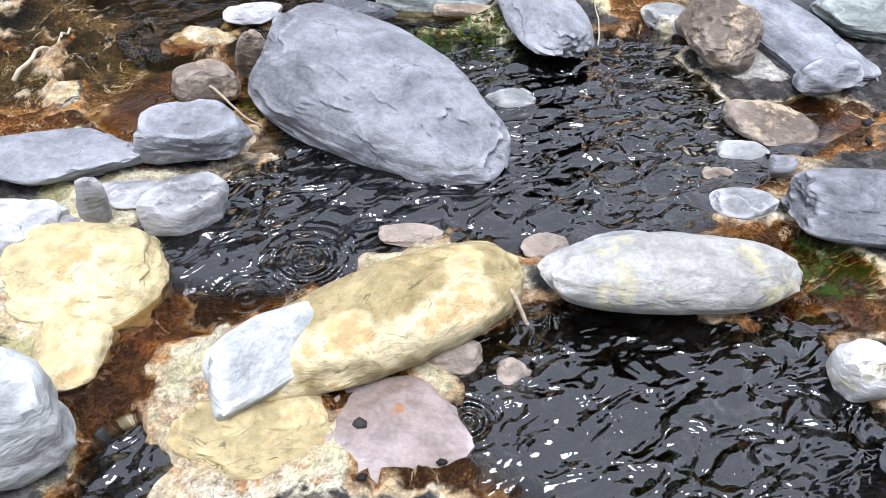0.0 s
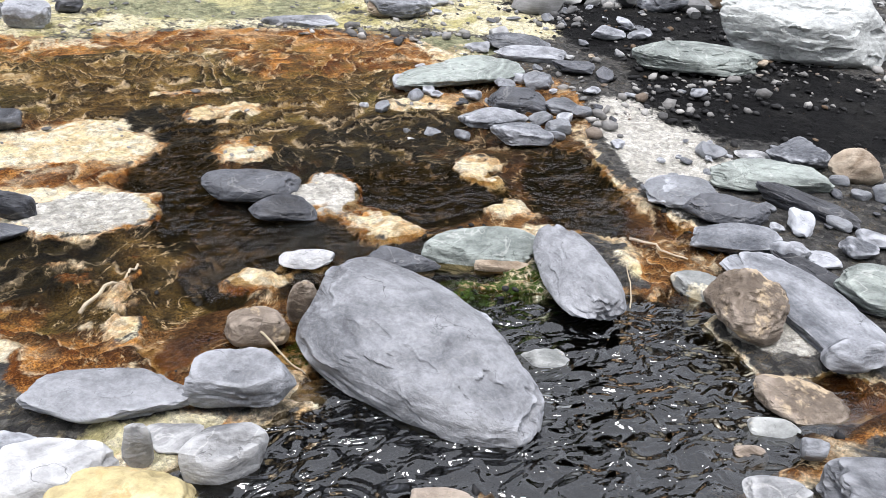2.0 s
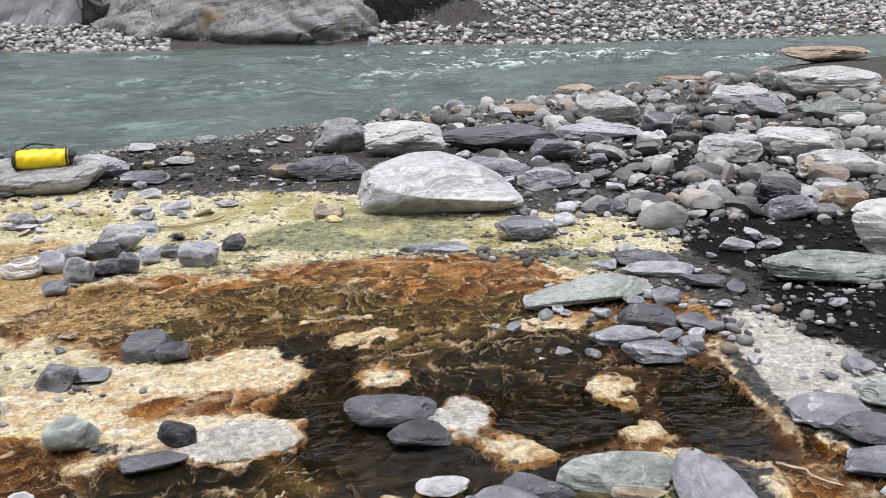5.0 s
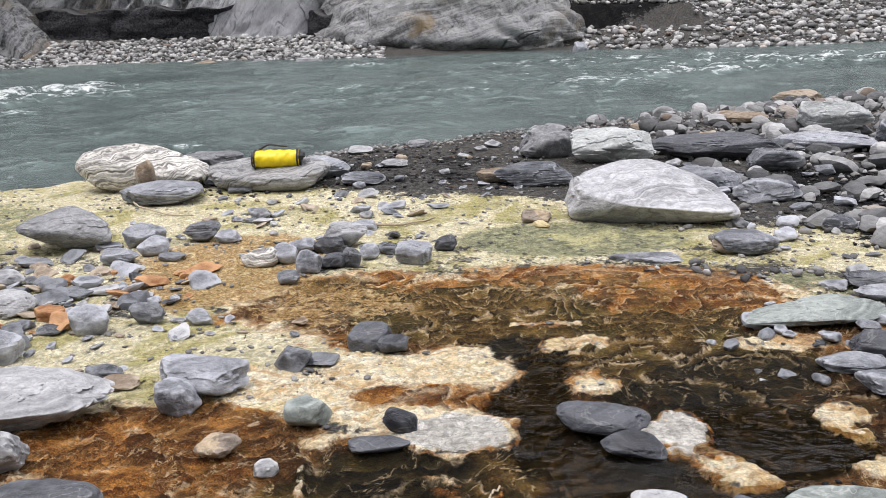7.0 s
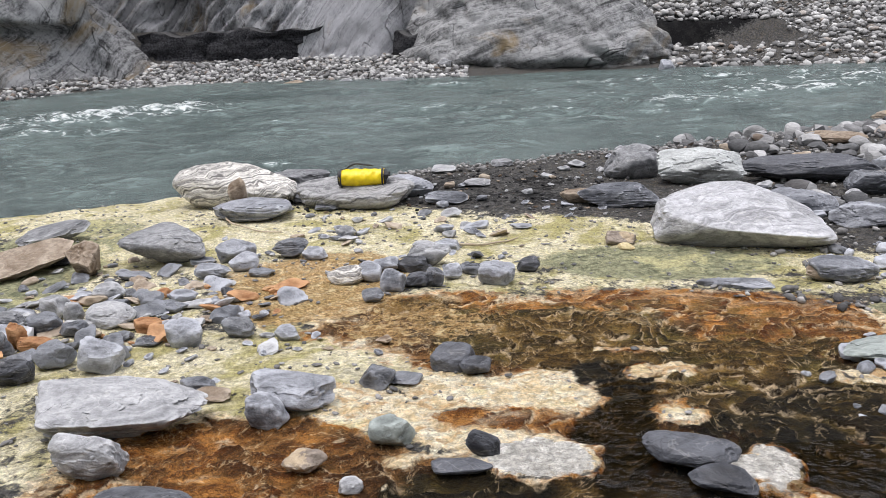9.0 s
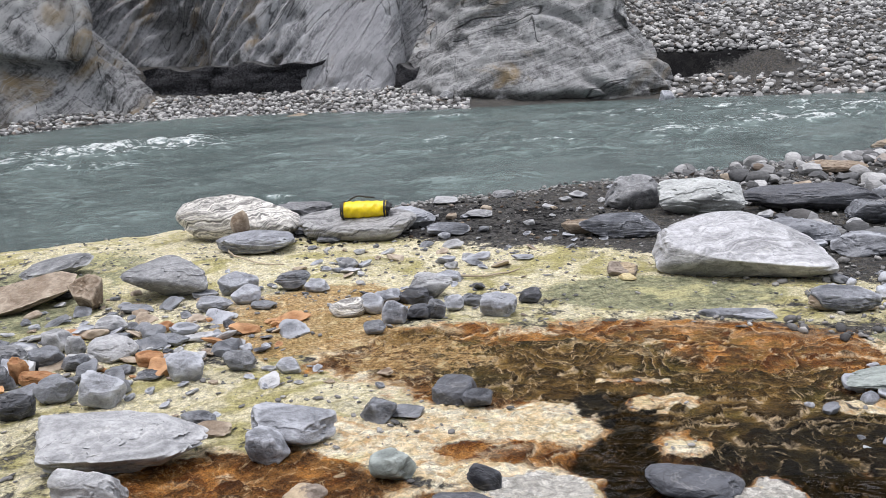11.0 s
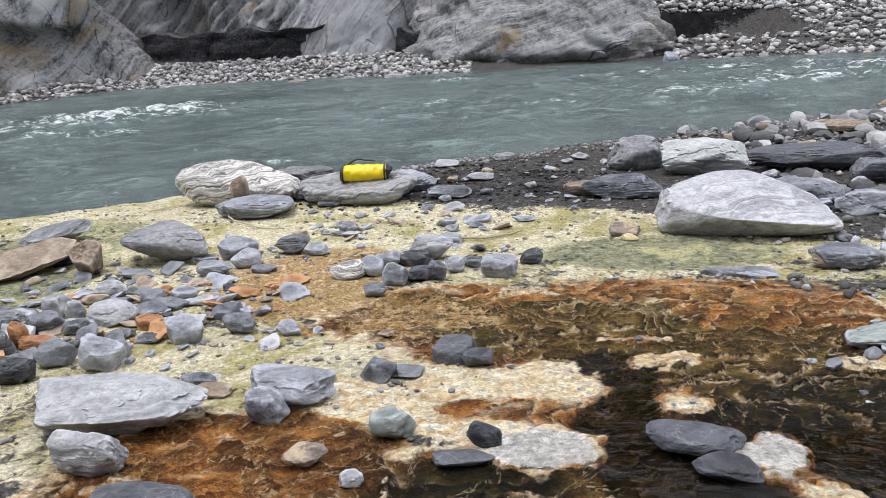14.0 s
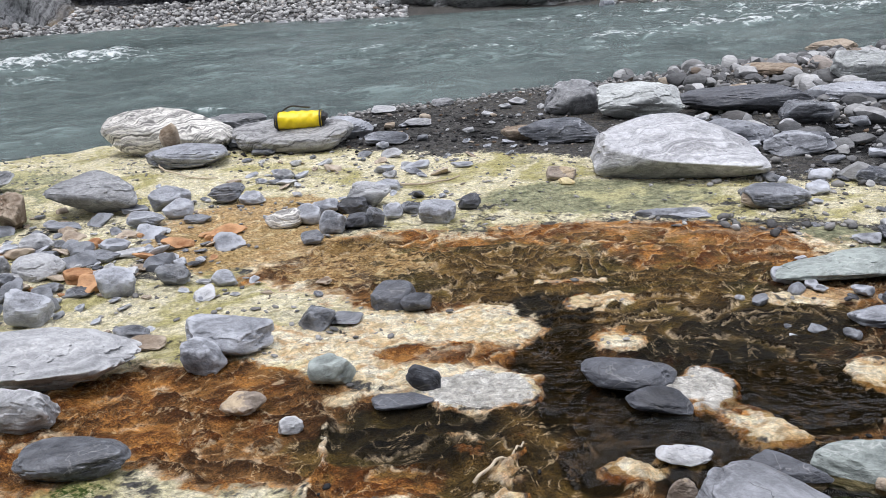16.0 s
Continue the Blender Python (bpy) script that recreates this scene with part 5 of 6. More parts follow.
stone("slate", 1.97, 1.95, 0.600, 0.280, 0.150, -111, edge=5, facets=6, taper=0.15, cuts=((1, 0.2, 0, 0.78), (-1, 0.2, 0, 0.78)))
stone("sulphur", 0.76, 1.00, 0.74, 0.30, 0.20, -8, edge=4, facets=2, sink=0.35, bend=-0.10, taper=0.2, wear=0.2, round_to=1.0)
stone("bright", 0.49, 1.00, 0.30, 0.17, 0.15, 18, facets=6, edge=14, sink=0.15)
stone("grey", 2.62, 1.42, 0.706, 0.297, 0.080, -97, edge=20, facets=4, cuts=((1, 0, 0, 0.75), (-1, 0, 0, 0.75), (0, 1, 0, 0.8), (0, -1, 0, 0.8)))
stone("dark", 2.83, 1.51, 0.466, 0.093, 0.080, -85, edge=17, cuts=((1, 0.2, 0, 0.78), (-1, 0.2, 0, 0.78)))
stone("dark", 3.35, 1.99, 0.518, 0.130, 0.100, -76, edge=16, cuts=((1, 0.2, 0, 0.78), (-1, 0.2, 0, 0.78)))
stone("green", 2.84, 4.35, 0.958, 0.383, 0.120, 0, edge=12, taper=0.3, cuts=((1, 0.2, 0, 0.78), (-1, 0.2, 0, 0.78)))
stone("tan", -0.08, 27.38, 0.700, 0.420, 0.379, 0, sink=0.3)
stone("tan", 1.83, 28.31, 0.684, 0.410, 0.470, 0, sink=0.3)
stone("pale", -2.98, 38.50, 0.816, 0.571, 0.601, 0, sink=0.3)
stone("pale", -1.33, 30.63, 1.064, 0.639, 0.480, 0, sink=0.3)
stone("pale", -0.22, 37.11, 0.840, 0.588, 0.614, 0, sink=0.3)
stone("pale", -3.24, 31.32, 0.777, 0.466, 0.491, 0, sink=0.3)
stone("tan", -5.31, 32.09, 0.910, 0.455, 0.443, 0, sink=0.3)
stone("pale", 0.68, 32.48, 0.575, 0.403, 0.419, 0, sink=0.3)
stone("tan", 3.17, 29.52, 0.838, 0.419, 0.381, 0, sink=0.3)
stone("grey", 8.82, 29.81, 0.634, 0.444, 0.715, 0, sink=0.3)
stone("dark", -0.17, 27.88, 0.549, 0.329, 0.333, 0, sink=0.3)
stone("tan", 1.76, 28.91, 0.581, 0.349, 0.403, 0, sink=0.3)


# ---- parts of things ----
def part(name, bm, material, parent, label=""):
    me = bpy.data.meshes.new(name)
    bm.to_mesh(me)
    bm.free()
    me.polygons.foreach_set("use_smooth", np.ones(len(me.polygons), bool))
    me.set_sharp_from_angle(angle=radians(40))
    me.materials.append(material)
    ob = new(name, me)
    ob.parent = parent
    return tagged(ob, label)


def tube(points, radius, sides=8, taper=None):
    """A bent round bar through the points."""
    bm = bmesh.new()
    pts = [Vector(p) for p in points]
    rings = []
    for i, p in enumerate(pts):
        d = (pts[min(i + 1, len(pts) - 1)] - pts[max(i - 1, 0)]).normalized()
        a = d.cross(Vector((0.3, 0.2, 1))).normalized()
        b = d.cross(a)
        r = radius * (1 if taper is None else 1 + (taper - 1) * i / (len(pts) - 1))
        rings.append([bm.verts.new(p + r * (math.cos(k * math.tau / sides) * a + math.sin(k * math.tau / sides) * b)) for k in range(sides)])
    for r0, r1 in zip(rings, rings[1:]):
        for k in range(sides):
            bm.faces.new((r0[k], r0[(k + 1) % sides], r1[(k + 1) % sides], r1[k]))
    bm.faces.new(rings[0][::-1])
    bm.faces.new(rings[-1])
    return bm


def cloth_material(name, color, rough=0.4):
    m = Mat(name)
    co = m.obj()
    n = m.noise(co, 14.0, 5, 0.6)
    g = m.noise(co, 220.0, 2)
    c = m.mix(m.band(n, 0.3, 0.7), tuple(v * 0.86 for v in color), color)
    return m.finish(c, m.band(n, 0.3, 0.7, rough - 0.08, rough + 0.1), m.bump(g, 0.25, 0.001, m.bump(n, 0.5, 0.02)), Specular_IOR_Level=0.5)


YELLOW = cloth_material("yellow_coated_fabric", (0.88, 0.66, 0.004))
BLACK = cloth_material("black_webbing", (0.018, 0.018, 0.02), 0.6)


def dry_bag(x, y, z, turn, length=0.56, radius=0.115):
    """A roll-top dry bag lying on its side: soft yellow tube, black end caps, a strap handle and a rolled end with a buckle."""
    root = tagged(new("dry_bag"), "bright yellow roll-top dry bag with black straps lying on a boulder", "dry bag")
    root.matrix_world = pose(x, y, z, 0, 0, turn)
    bm = bmesh.new()
    n, sides = 30, 28
    rings = []
    for i in range(n + 1):
        u = i / n
        r = radius * (1 - 0.10 * abs(2 * u - 1) ** 4)
        ring = []
        for k in range(sides):
            a = k * math.tau / sides
            fold = 0.006 * math.sin(5 * a + 9 * u) * math.sin(14 * u) + 0.004 * math.sin(31 * u + 2 * a)
            flat = 0.93 if math.sin(a) < 0 else 1.0
            ring.append(bm.verts.new(((u - 0.5) * length, (r + fold) * math.cos(a) * 1.06, radius * 0.95 + (r + fold) * math.sin(a) * flat)))
        rings.append(ring)
    for r0, r1 in zip(rings, rings[1:]):
        for k in range(sides):
            bm.faces.new((r0[k], r1[k], r1[(k + 1) % sides], r0[(k + 1) % sides]))
    bm.faces.new(rings[0])
    bm.faces.new(rings[-1][::-1])
    part("bag_body", bm, YELLOW, root)
    for s in (-1, 1):
        bm = bmesh.new()
        bmesh.ops.create_cone(bm, cap_ends=True, segments=28, radius1=radius * 0.93, radius2=radius * 0.86, depth=0.03,
                              matrix=pose(s * (length / 2 + 0.008), 0, radius * 0.95, 0, 90 * s, 0))
        bmesh.ops.bevel(bm, geom=bm.edges[:], offset=0.005, segments=2, affect="EDGES")
        part("end_cap", bm, BLACK, root, "black end patch")
    for u in (-0.5, 0.5):
        bm = bmesh.new()
        rr = radius + 0.006
        ring = []
        for k in range(28):
            a = k * math.tau / 28
            q = [bm.verts.new((u * length * 0.94 + dx, (rr + dr) * math.cos(a) * 1.06, radius * 0.95 + (rr + dr) * math.sin(a))) for dx, dr in ((-0.011, 0), (0.011, 0), (0.011, 0.004), (-0.011, 0.004))]
            ring.append(q)
        for k in range(28):
            r0, r1 = ring[k], ring[(k + 1) % 28]
            for j in range(4):
                bm.faces.new((r0[j], r0[(j + 1) % 4], r1[(j + 1) % 4], r1[j]))
        part("band", bm, BLACK, root, "black webbing band")
    arc = [(-0.22 + 0.36 * u, 0.02, radius * 1.85 + 0.10 * math.sin(min(1, u * 1.6) * math.pi * 0.62) * (1 - 0.5 * u)) for u in np.linspace(0, 1, 14)]
    part("carry_strap", tube(arc, 0.011), BLACK, root, "black carry strap")
    roll = [(length / 2 + 0.03, -0.11 + 0.22 * u, radius * 1.15 + 0.02 * math.sin(u * math.pi)) for u in np.linspace(0, 1, 8)]
    part("rolled_top", tube(roll, 0.032, 12), BLACK, root, "black rolled closure")
    bm = bmesh.new()
    bmesh.ops.create_cube(bm, size=1, matrix=pose(length / 2 + 0.06, -0.09, radius * 1.3, 0, 20, 0) @ Matrix.Diagonal((0.045, 0.03, 0.018, 1)))
    bmesh.ops.bevel(bm, geom=bm.edges[:], offset=0.004, segments=2, affect="EDGES")
    part("buckle", bm, BLACK, root, "black plastic buckle")
    return root


WOOD = rock_material("weathered_driftwood", (0.16, 0.12, 0.08), (0.46, 0.39, 0.29), 30, 0.8, 0.7)


def twig(x0, y0, x1, y1, radius, lift=0.02, bend=0.05, label="thin weathered brown stick lying on the ground"):
    rng = random.Random(int(x0 * 917 + y1 * 331))
    pts = []
    for i in range(12):
        u = i / 11
        x, y = x0 + (x1 - x0) * u, y0 + (y1 - y0) * u
        side = bend * math.sin(u * math.pi) + rng.uniform(-1, 1) * radius * 0.5
        z = float(ground_height(np.array(x), np.array(y)))
        pts.append((x + side * (y1 - y0), y - side * (x1 - x0), z + radius + lift * (0.5 + 0.5 * math.sin(u * 5))))
    bm = tube(pts, radius, 7, 0.55)
    me = bpy.data.meshes.new("stick")
    bm.to_mesh(me)
    bm.free()
    me.polygons.foreach_set("use_smooth", np.ones(len(me.polygons), bool))
    me.materials.append(WOOD)
    return tagged(new("stick", me), label, "stick", "sticks on the bank")


def top_of(ob, x, y, reach=0.12):
    """The height of a stone's upper side over (x, y)."""
    pts = [ob.matrix_world @ v.co for v in ob.data.vertices]
    return max(p.z for p in pts if abs(p.x - x) < reach and abs(p.y - y) < reach)


bench = min((o for o in scene.objects if o.data and o.type == "MESH" and o.data.materials and o.data.materials[0] == GREYB), key=lambda o: o.location.y)
bpy.context.view_layer.update()
dry_bag(-0.91, 9.85, top_of(bench, -0.91, 9.75, 0.1) - 0.03, -4, 0.56, 0.11)
twig(1.02, 0.97, 1.12, 0.75, 0.007, 0.06)
twig(0.98, 0.83, 1.10, 0.73, 0.006, 0.04)
twig(-2.6, 9.5, -1.75, 8.6, 0.012, 0.05, 0.15)
twig(0.17, 7.65, 0.83, 7.88, 0.014, 0.02, 0.2, "crooked weathered branch lying on yellow crust")
twig(1.87, 1.56, 2.23, 1.96, 0.004, 0.05)
twig(2.39, 2.12, 2.50, 1.89, 0.006, 0.02)
twig(0.29, 2.49, 0.53, 2.76, 0.008, 0.03)
twig(0.76, 2.11, 0.87, 1.87, 0.005, 0.08)


# ---- loose cobbles, gravel and the far bank ----
SHAPES = []
for k in range(14):
    SHAPES.append(stone_shape(3, 900 + k, (14, 24, 36, 44)[k % 4], (12, 9, 7, 6)[k % 4], 0.05, 0.05, round_to=(1.15, 1.3, 1.45, 1.5)[k % 4]))
COBBLE_MESHES = {}


def cobble(kind, x, y, size, rng):
    key = (kind, rng.randrange(14))
    if key not in COBBLE_MESHES:
        co, faces = SHAPES[key[1]]
        COBBLE_MESHES[key] = mesh_from("cobble", co * np.array([1.0, 0.75, 0.5]) * 0.16, faces, KINDS[kind][0])
    ob = new("cobble", COBBLE_MESHES[key])
    s = size / 0.16
    z = float(ground_height(np.array(x), np.array(y)))
    ob.matrix_world = pose(x, y, z + size * 0.16, rng.uniform(-16, 16), rng.uniform(-16, 16), rng.uniform(0, 360)) @ Matrix.Diagonal((s, s * rng.uniform(0.8, 1.1), s * rng.uniform(0.55, 1.2), 1))
    words = KINDS[kind][1]
    return tagged(ob, f"{words} cobble {where(x, y)}", "cobble", "cobbles on the bank")


TAKEN = [(o.location.x, o.location.y, max(o.dimensions.x, o.dimensions.y) * 0.42) for o in scene.objects if o.name.split(".")[0] in ("stone", "boulder", "slab")]


def free(x, y, r, slack=0.62):
    return all((x - a) ** 2 + (y - b) ** 2 > ((r + c) * slack) ** 2 for a, b, c in TAKEN)


def heap(n, x, y, rx, ry, turn, small, large, kinds, seed):
    """n cobbles strewn over an ellipse, thinning outwards, none on another."""
    rng = random.Random(seed)
    c, s = math.cos(radians(turn)), math.sin(radians(turn))
    made = tries = 0
    while made < n and tries < n * 12:
        tries += 1
        a, r = rng.uniform(0, math.tau), rng.random() ** 0.6
        u, v = rx * r * math.cos(a), ry * r * math.sin(a)
        px, py = x + u * c - v * s, y + u * s + v * c
        size = small + (large - small) * rng.random() ** 2.4
        if py < near_shore(px) + 0.4 and free(px, py, size * 0.4):
            cobble(rng.choice(kinds), px, py, size, rng)
            TAKEN.append((px, py, size * 0.4))
            made += 1


def rubble(name, label, n, sample, sizes, material, seed, level=1, flat=(0.4, 0.7)):
    """Stones too many to count, joined in one mesh."""
    rng = np.random.default_rng(seed)
    if level not in SPHERES:
        SPHERES[level] = sphere_arrays(level)
    co, faces = SPHERES[level]
    xy = sample(rng, n)
    n = len(xy)
    size = sizes[0] + (sizes[1] - sizes[0]) * rng.random(n) ** 2.6
    z = ground_height(xy[:, 0], xy[:, 1])
    planes = rng.normal(size=(n, 9, 3))
    planes /= np.linalg.norm(planes, axis=2)[..., None]
    away = rng.uniform(0.5, 0.95, (n, 9))
    reach = np.maximum(np.einsum("vk,npk->nvp", co, planes), 0) / away[:, None]
    jit = ((reach ** 14).sum(2) + 1.0) ** (-1 / 14) * (1 + 0.06 * (rng.random((n, len(co))) - 0.5))
    P = co[None] * jit[..., None] * np.stack([size * 0.5, size * 0.5 * rng.uniform(0.5, 0.9, n), size * 0.5 * rng.uniform(*flat, n)], -1)[:, None]
    a = rng.uniform(0, math.tau, n)
    b = rng.uniform(-0.35, 0.35, n)
    P = np.stack([P[..., 0] * np.cos(b)[:, None] - P[..., 2] * np.sin(b)[:, None], P[..., 1], P[..., 0] * np.sin(b)[:, None] + P[..., 2] * np.cos(b)[:, None]], -1)
    P = np.stack([P[..., 0] * np.cos(a)[:, None] - P[..., 1] * np.sin(a)[:, None], P[..., 0] * np.sin(a)[:, None] + P[..., 1] * np.cos(a)[:, None], P[..., 2]], -1)
    P += np.stack([xy[:, 0], xy[:, 1], z + size * 0.14], -1)[:, None]
    F = (faces[None] + (np.arange(n) * len(co))[:, None, None]).reshape(-1, 3)
    me = bpy.data.meshes.new(name)
    V = P.reshape(-1, 3)
    me.vertices.add(len(V))
    me.vertices.foreach_set("co", V.reshape(-1))
    me.loops.add(F.size)
    me.loops.foreach_set("vertex_index", F.reshape(-1).astype(np.int32))
    me.polygons.add(len(F))
    me.polygons.foreach_set("loop_start", (np.arange(len(F)) * 3).astype(np.int32))
    me.update(calc_edges=True)
    me.polygons.foreach_set("use_smooth", np.ones(len(F), bool))
    if level > 1:
        me.set_sharp_from_angle(angle=radians(36))
    me.materials.append(material)
    return tagged(new(name, me), label, name.replace("_", " "), kind="stuff")


def rubble_material(name, dark, light, skew=1.0):
    m = Mat(name)
    co = m.place()
    r = m.n("NewGeometry").outputs["Random Per Island"]
    g = m.noise(co, 30.0, 5, 0.7)
    b = m.noise(co, 6.0, 4, 0.6)
    c = m.mix(m.math("ADD", m.math("MULTIPLY", m.math("POWER", r, skew), 0.75), m.math("MULTIPLY", g, 0.25)), dark, light)
    warm = m.math("FRACT", m.math("MULTIPLY", r, 37.0))
    c = m.mix(m.band(warm, 0.92, 0.95, 0.0, 0.4), c, (0.30, 0.20, 0.12))
    c = m.mul(0.5, c, m.grey(m.band(b, 0.3, 0.7, 0.6, 1.2)))
    layer = m.noise(m.stretch(co, 1.0, 1.0, 6.0, (0.4, 0.3, 0)), 9.0, 5, 0.65, 0.5)
    c = m.mul(0.6, c, m.grey(m.band(layer, 0.35, 0.65, 0.65, 1.25)))
    return m.finish(c, 0.65, m.bump(g, 0.6, 0.01), Specular_IOR_Level=0.2)


BANK = rubble_material("far_bank_stones", (0.07, 0.07, 0.072), (0.70, 0.695, 0.68), 1.25)
GRIT = rubble_material("dark_gravel", (0.004, 0.004, 0.005), (0.042, 0.042, 0.044))
CHIPS = rubble_material("grey_stone_chips", (0.035, 0.036, 0.04), (0.44, 0.43, 0.415))
MIXED = rubble_material("mixed_bank_stones", (0.03, 0.032, 0.036), (0.50, 0.50, 0.50), 1.5)

# cobbles among the named stones, nearest spaces first
heap(15, 2.55, 3.75, 0.75, 0.55, -20, 0.05, 0.16, ("grey", "wet", "dark", "wet"), 1)
heap(18, 3.4, 2.5, 0.8, 0.5, -30, 0.05, 0.15, ("grey", "wet", "dark"), 2)
heap(27, 4.6, 7.2, 1.8, 1.6, 20, 0.07, 0.34, ("grey", "wet", "pale", "grey", "dark"), 3)
heap(14, 6.6, 9.2, 2.2, 2.6, 20, 0.1, 0.42, ("grey", "pale", "wet", "grey", "tan"), 4)
heap(16, 5.2, 11.0, 2.2, 1.6, 15, 0.08, 0.34, ("pale", "grey", "tan", "grey"), 5)
heap(10, 8.6, 11.5, 2.6, 2.0, 15, 0.12, 0.45, ("pale", "grey", "tan", "wet"), 6)
heap(12, 4.9, 8.6, 1.5, 1.5, 20, 0.1, 0.4, ("grey", "wet", "dark", "pale"), 34)
heap(26, 3.1, 4.1, 0.8, 0.8, -20, 0.06, 0.2, ("grey", "wet", "dark", "grey"), 35)
heap(24, 3.5, 2.0, 0.8, 0.7, -30, 0.05, 0.2, ("grey", "wet", "dark"), 36)
heap(10, 2.6, 11.6, 2.4, 0.9, 16, 0.08, 0.3, ("pale", "tan", "grey", "wet"), 37)
heap(18, -0.1, 7.0, 1.0, 0.45, 5, 0.05, 0.17, ("grey", "wet", "pale", "dark"), 7)
heap(44, -2.5, 5.8, 1.3, 0.85, 20, 0.06, 0.26, ("grey", "wet", "pale", "dark", "rust"), 8)
heap(15, -1.6, 7.8, 1.5, 0.5, 10, 0.06, 0.17, ("grey", "wet", "pale"), 9)
heap(21, -0.2, 9.6, 2.2, 0.8, 10, 0.06, 0.2, ("grey", "pale", "tan", "wet"), 10)
heap(18, 1.8, 11.0, 2.4, 0.8, 15, 0.07, 0.24, ("pale", "tan", "grey"), 11)
heap(9, -1.3, 4.9, 0.9, 0.5, 0, 0.05, 0.14, ("grey", "wet", "tan"), 12)
heap(14, 4.5, 4.6, 1.0, 1.2, 0, 0.06, 0.24, ("grey", "wet", "pale", "tan"), 13)
heap(12, -4.6, 6.6, 1.2, 1.0, 0, 0.08, 0.3, ("tan", "grey", "wet"), 14)

FLAKES = [stone_shape(3, 950 + k, 44, 6, 0.04, 0.06, round_to=1.6) for k in range(8)]
FLAKE_MESHES = {}


def flakes(n, x, y, rx, ry, turn, small, large, kinds, seed):
    """n flat split stones, leaning on one another."""
    rng = random.Random(seed)
    c, s = math.cos(radians(turn)), math.sin(radians(turn))
    for k in range(n):
        a, r = rng.uniform(0, math.tau), rng.random() ** 0.55
        u, v = rx * r * math.cos(a), ry * r * math.sin(a)
        px, py = x + u * c - v * s, y + u * s + v * c
        size = small + (large - small) * rng.random() ** 1.8
        kind = rng.choice(kinds)
        key = (kind, rng.randrange(8))
        if not free(px, py, size * 0.4, 0.42):
            continue
        if key not in FLAKE_MESHES:
            co, faces = FLAKES[key[1]]
            FLAKE_MESHES[key] = mesh_from("flat_stone", co * np.array([0.2, 0.14, 0.05]), faces, KINDS[kind][0])
        ob = new("flat_stone", FLAKE_MESHES[key])
        q = size / 0.2
        z = float(ground_height(np.array(px), np.array(py)))
        ob.matrix_world = pose(px, py, z + size * 0.09, rng.uniform(-18, 18), rng.uniform(-18, 18), rng.uniform(0, 360)) @ Matrix.Diagonal((q, q * rng.uniform(0.8, 1.2), q * rng.uniform(0.7, 1.6), 1))
        tagged(ob, f"flat split {KINDS[kind][1]} piece {where(px, py)}", "flat stone", "flat stones on the bank")
        TAKEN.append((px, py, size * 0.4))


flakes(130, -2.6, 5.9, 1.5, 0.9, 15, 0.08, 0.34, ("grey", "pale", "wet", "tan", "rust"), 21)
flakes(18, -0.1, 7.0, 1.1, 0.4, 5, 0.06, 0.2, ("grey", "wet", "dark"), 22)
flakes(30, -1.2, 8.3, 2.4, 0.9, 10, 0.08, 0.28, ("grey", "pale", "tan", "wet"), 23)
flakes(16, -1.2, 4.9, 1.0, 0.5, 0, 0.06, 0.2, ("grey", "pale", "tan"), 24)
flakes(40, -3.2, 7.0, 1.2, 0.8, 15, 0.08, 0.32, ("grey", "pale", "tan", "wet"), 26)
flakes(30, 0.9, 8.8, 1.8, 0.8, 10, 0.06, 0.24, ("grey", "pale", "tan", "wet"), 27)
flakes(30, 4.4, 5.6, 1.3, 1.6, 10, 0.08, 0.26, ("grey", "wet", "dark"), 25)


def on_zone(names, box, least=0.3):
    def sample(rng, n):
        xy = np.stack([rng.uniform(box[0], box[1], n), rng.uniform(box[2], box[3], n)], -1)
        f = np.zeros(n)
        for key in names:
            f = np.maximum(f, field(ZONES[key], xy[:, 0], xy[:, 1], 0.6))
        ok = (f > least * rng.uniform(0.3, 1.6, n)) & (pool_depth(xy[:, 0], xy[:, 1]) < 0.2) & (xy[:, 1] < near_shore(xy[:, 0]) + 0.3)
        return xy[ok]
    return sample


def open_ground(box, dry=0.15):
    def sample(rng, n):
        xy = np.stack([rng.uniform(box[0], box[1], n), rng.uniform(box[2], box[3], n)], -1)
        ok = (pool_depth(xy[:, 0], xy[:, 1]) < dry) & (xy[:, 1] < near_shore(xy[:, 0]) + 0.4) & (vnoise(xy[:, 0] * 1.4, xy[:, 1] * 1.4, 0, 77) > rng.uniform(-1.0, 0.6, n))
        return xy[ok]
    return sample


def far_side(x0, x1, s0, s1, gap=None):
    def sample(rng, n):
        x = rng.uniform(x0, x1, n)
        s = s0 + (s1 - s0) * rng.random(n)
        if gap is not None:
            ok = ~((s > gap[0]) & (s < gap[1]) & (x > gap[2]) & (x < gap[3]) & (rng.random(n) < 0.9))
            x, s = x[ok], s[ok]
        return np.stack([x, far_shore(x) + s], -1)
    return sample


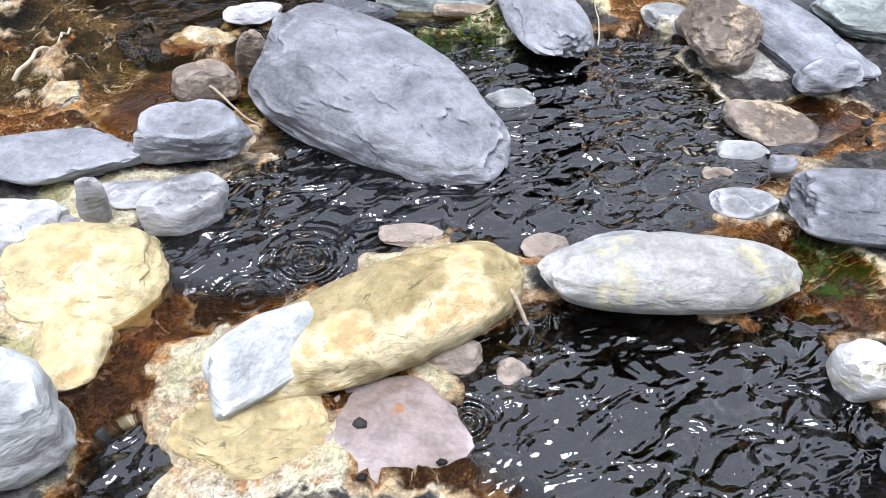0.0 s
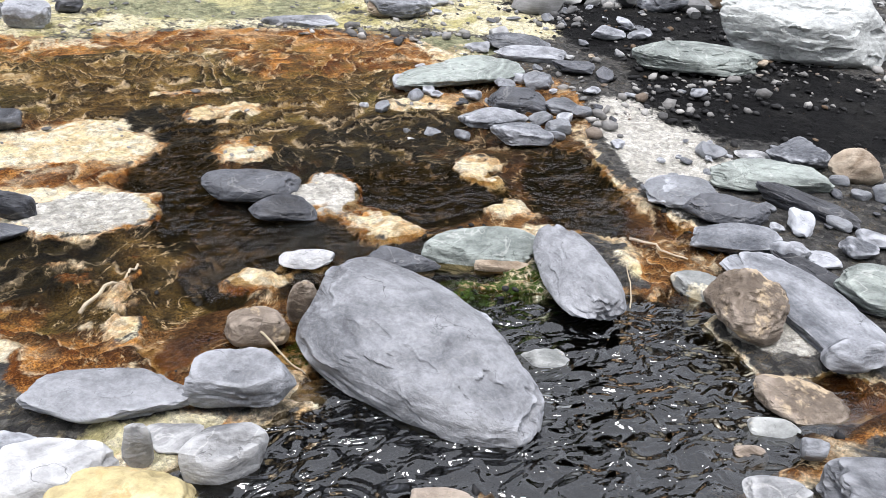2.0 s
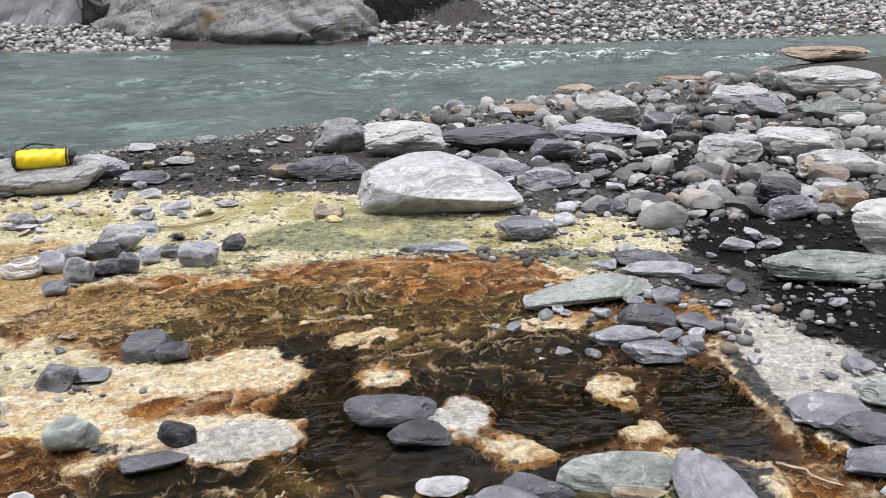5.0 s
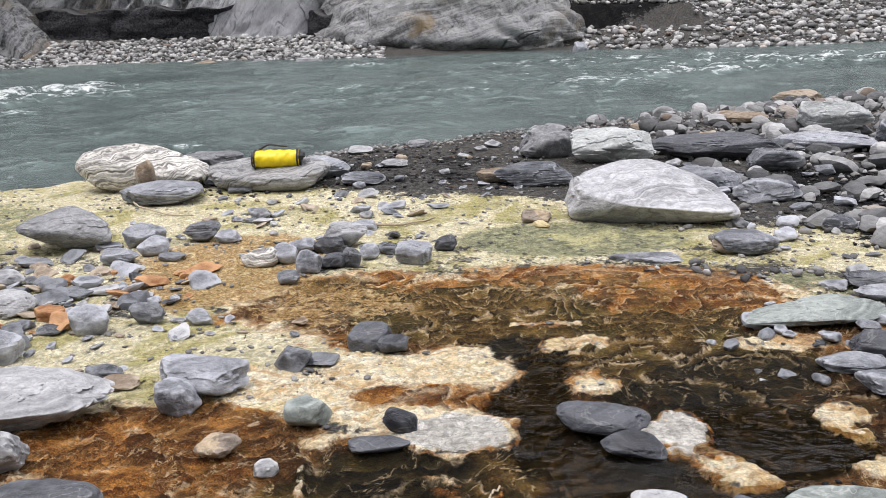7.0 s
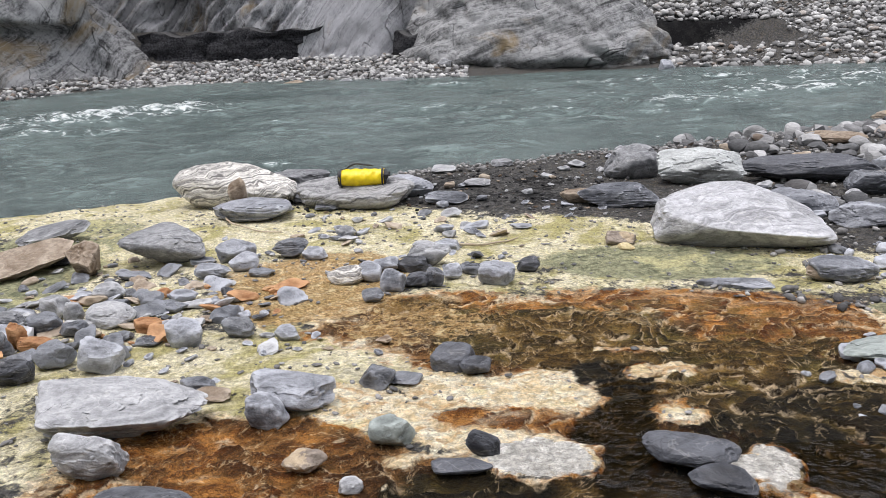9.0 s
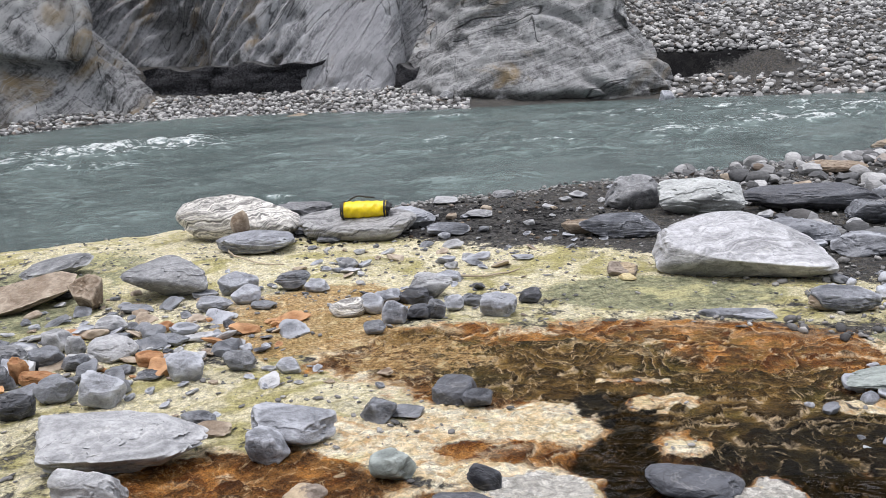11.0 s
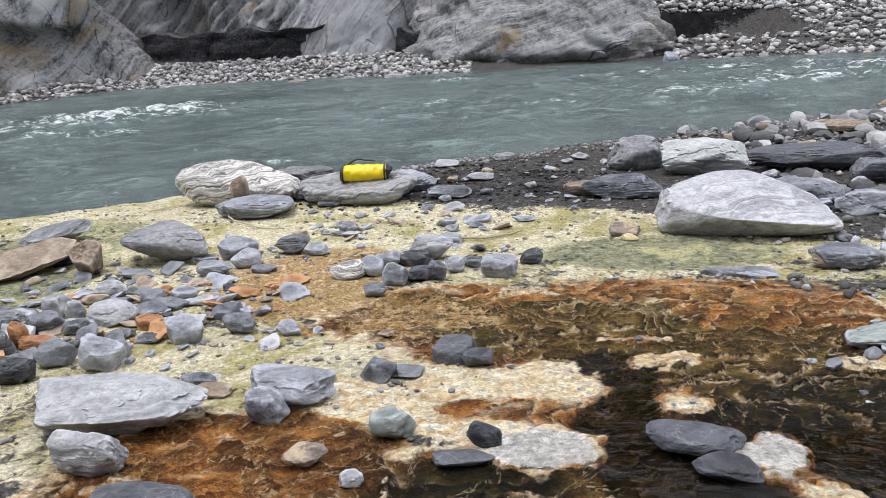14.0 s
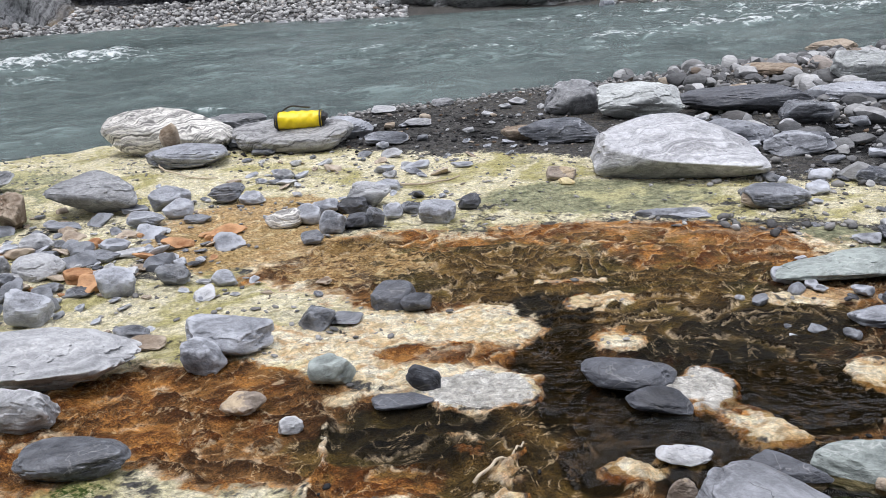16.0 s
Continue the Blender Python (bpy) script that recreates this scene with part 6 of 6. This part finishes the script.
rubble("dark_gravel", "black and grey gravel strewn on the wet bank", 17000, on_zone(("black",), (-6, 9, 2, 14), 0.35), (0.012, 0.11), GRIT, 101, 1, (0.25, 0.6))
rubble("stone_chips", "small grey stone chips strewn over the mineral crust", 11000, open_ground((-6, 6, 3.4, 12.8)), (0.010, 0.085), CHIPS, 102, 1, (0.15, 0.45))
rubble("bank_gravel", "mixed grey pebbles along the river's edge", 6500, open_ground((2.6, 14, 3, 17)), (0.03, 0.16), CHIPS, 103)
rubble("bank_cobbles", "grey and pale cobbles heaped on the stony bank", 3400, open_ground((4.2, 14, 5.0, 16.5)), (0.08, 0.55), MIXED, 108, 2)
rubble("shore_pebbles", "wet pebbles on the waterline", 1800, lambda rng, n: (lambda x: np.stack([x, near_shore(x) + rng.normal(0, 0.35, n) - 0.35], -1))(rng.uniform(-3, 12, n)), (0.03, 0.14), CHIPS, 104)
rubble("far_bank_cobbles", "pale rounded cobbles on the far river bank", 5200, far_side(-16, 1.5, -0.4, 3.1), (0.08, 0.42), BANK, 105)
rubble("gravel_bar_cobbles", "pale rounded cobbles heaped on the far gravel bar", 24000, far_side(8.6, 44, -0.5, 28, (3.1, 4.0, 8, 14.2)), (0.08, 0.58), BANK, 106)
rubble("terrace_stones", "loose stones on top of the dark sand terrace", 500, far_side(-13, -3.6, 3.6, 5.2), (0.05, 0.2), GRIT, 107)


def in_stream(box, names=None):
    def sample(rng, n):
        xy = np.stack([rng.uniform(box[0], box[1], n), rng.uniform(box[2], box[3], n)], -1)
        d = pool_depth(xy[:, 0], xy[:, 1])
        ok = (d > 0.25) & (vnoise(xy[:, 0] * 3, xy[:, 1] * 3, 0, 87) > rng.uniform(-0.6, 0.7, n))
        if names is not None:
            ok &= field(ZONES[names], xy[:, 0], xy[:, 1], 0.6) > rng.uniform(0.2, 0.9, n)
        return xy[ok]
    return sample


def moss_material():
    m = Mat("wet_moss")
    co = m.place()
    n = m.noise(co, 60.0, 4, 0.7)
    return m.finish(m.mix(n, (0.008, 0.026, 0.005), (0.06, 0.11, 0.018)), 0.4, m.bump(m.noise(co, 240.0, 3, 0.7), 1.0, 0.01))


rubble("stream_gravel", "black wet gravel on the stream bed", 2600, in_stream((-0.3, 2.8, -0.4, 2.6)), (0.01, 0.06), GRIT, 109, 1, (0.3, 0.6))
rubble("moss_clumps", "dark green moss clumps in the stream", 3000, in_stream((-0.3, 3.2, -0.4, 3.2), "moss"), (0.015, 0.06), moss_material(), 110, 2, (0.5, 1.1))
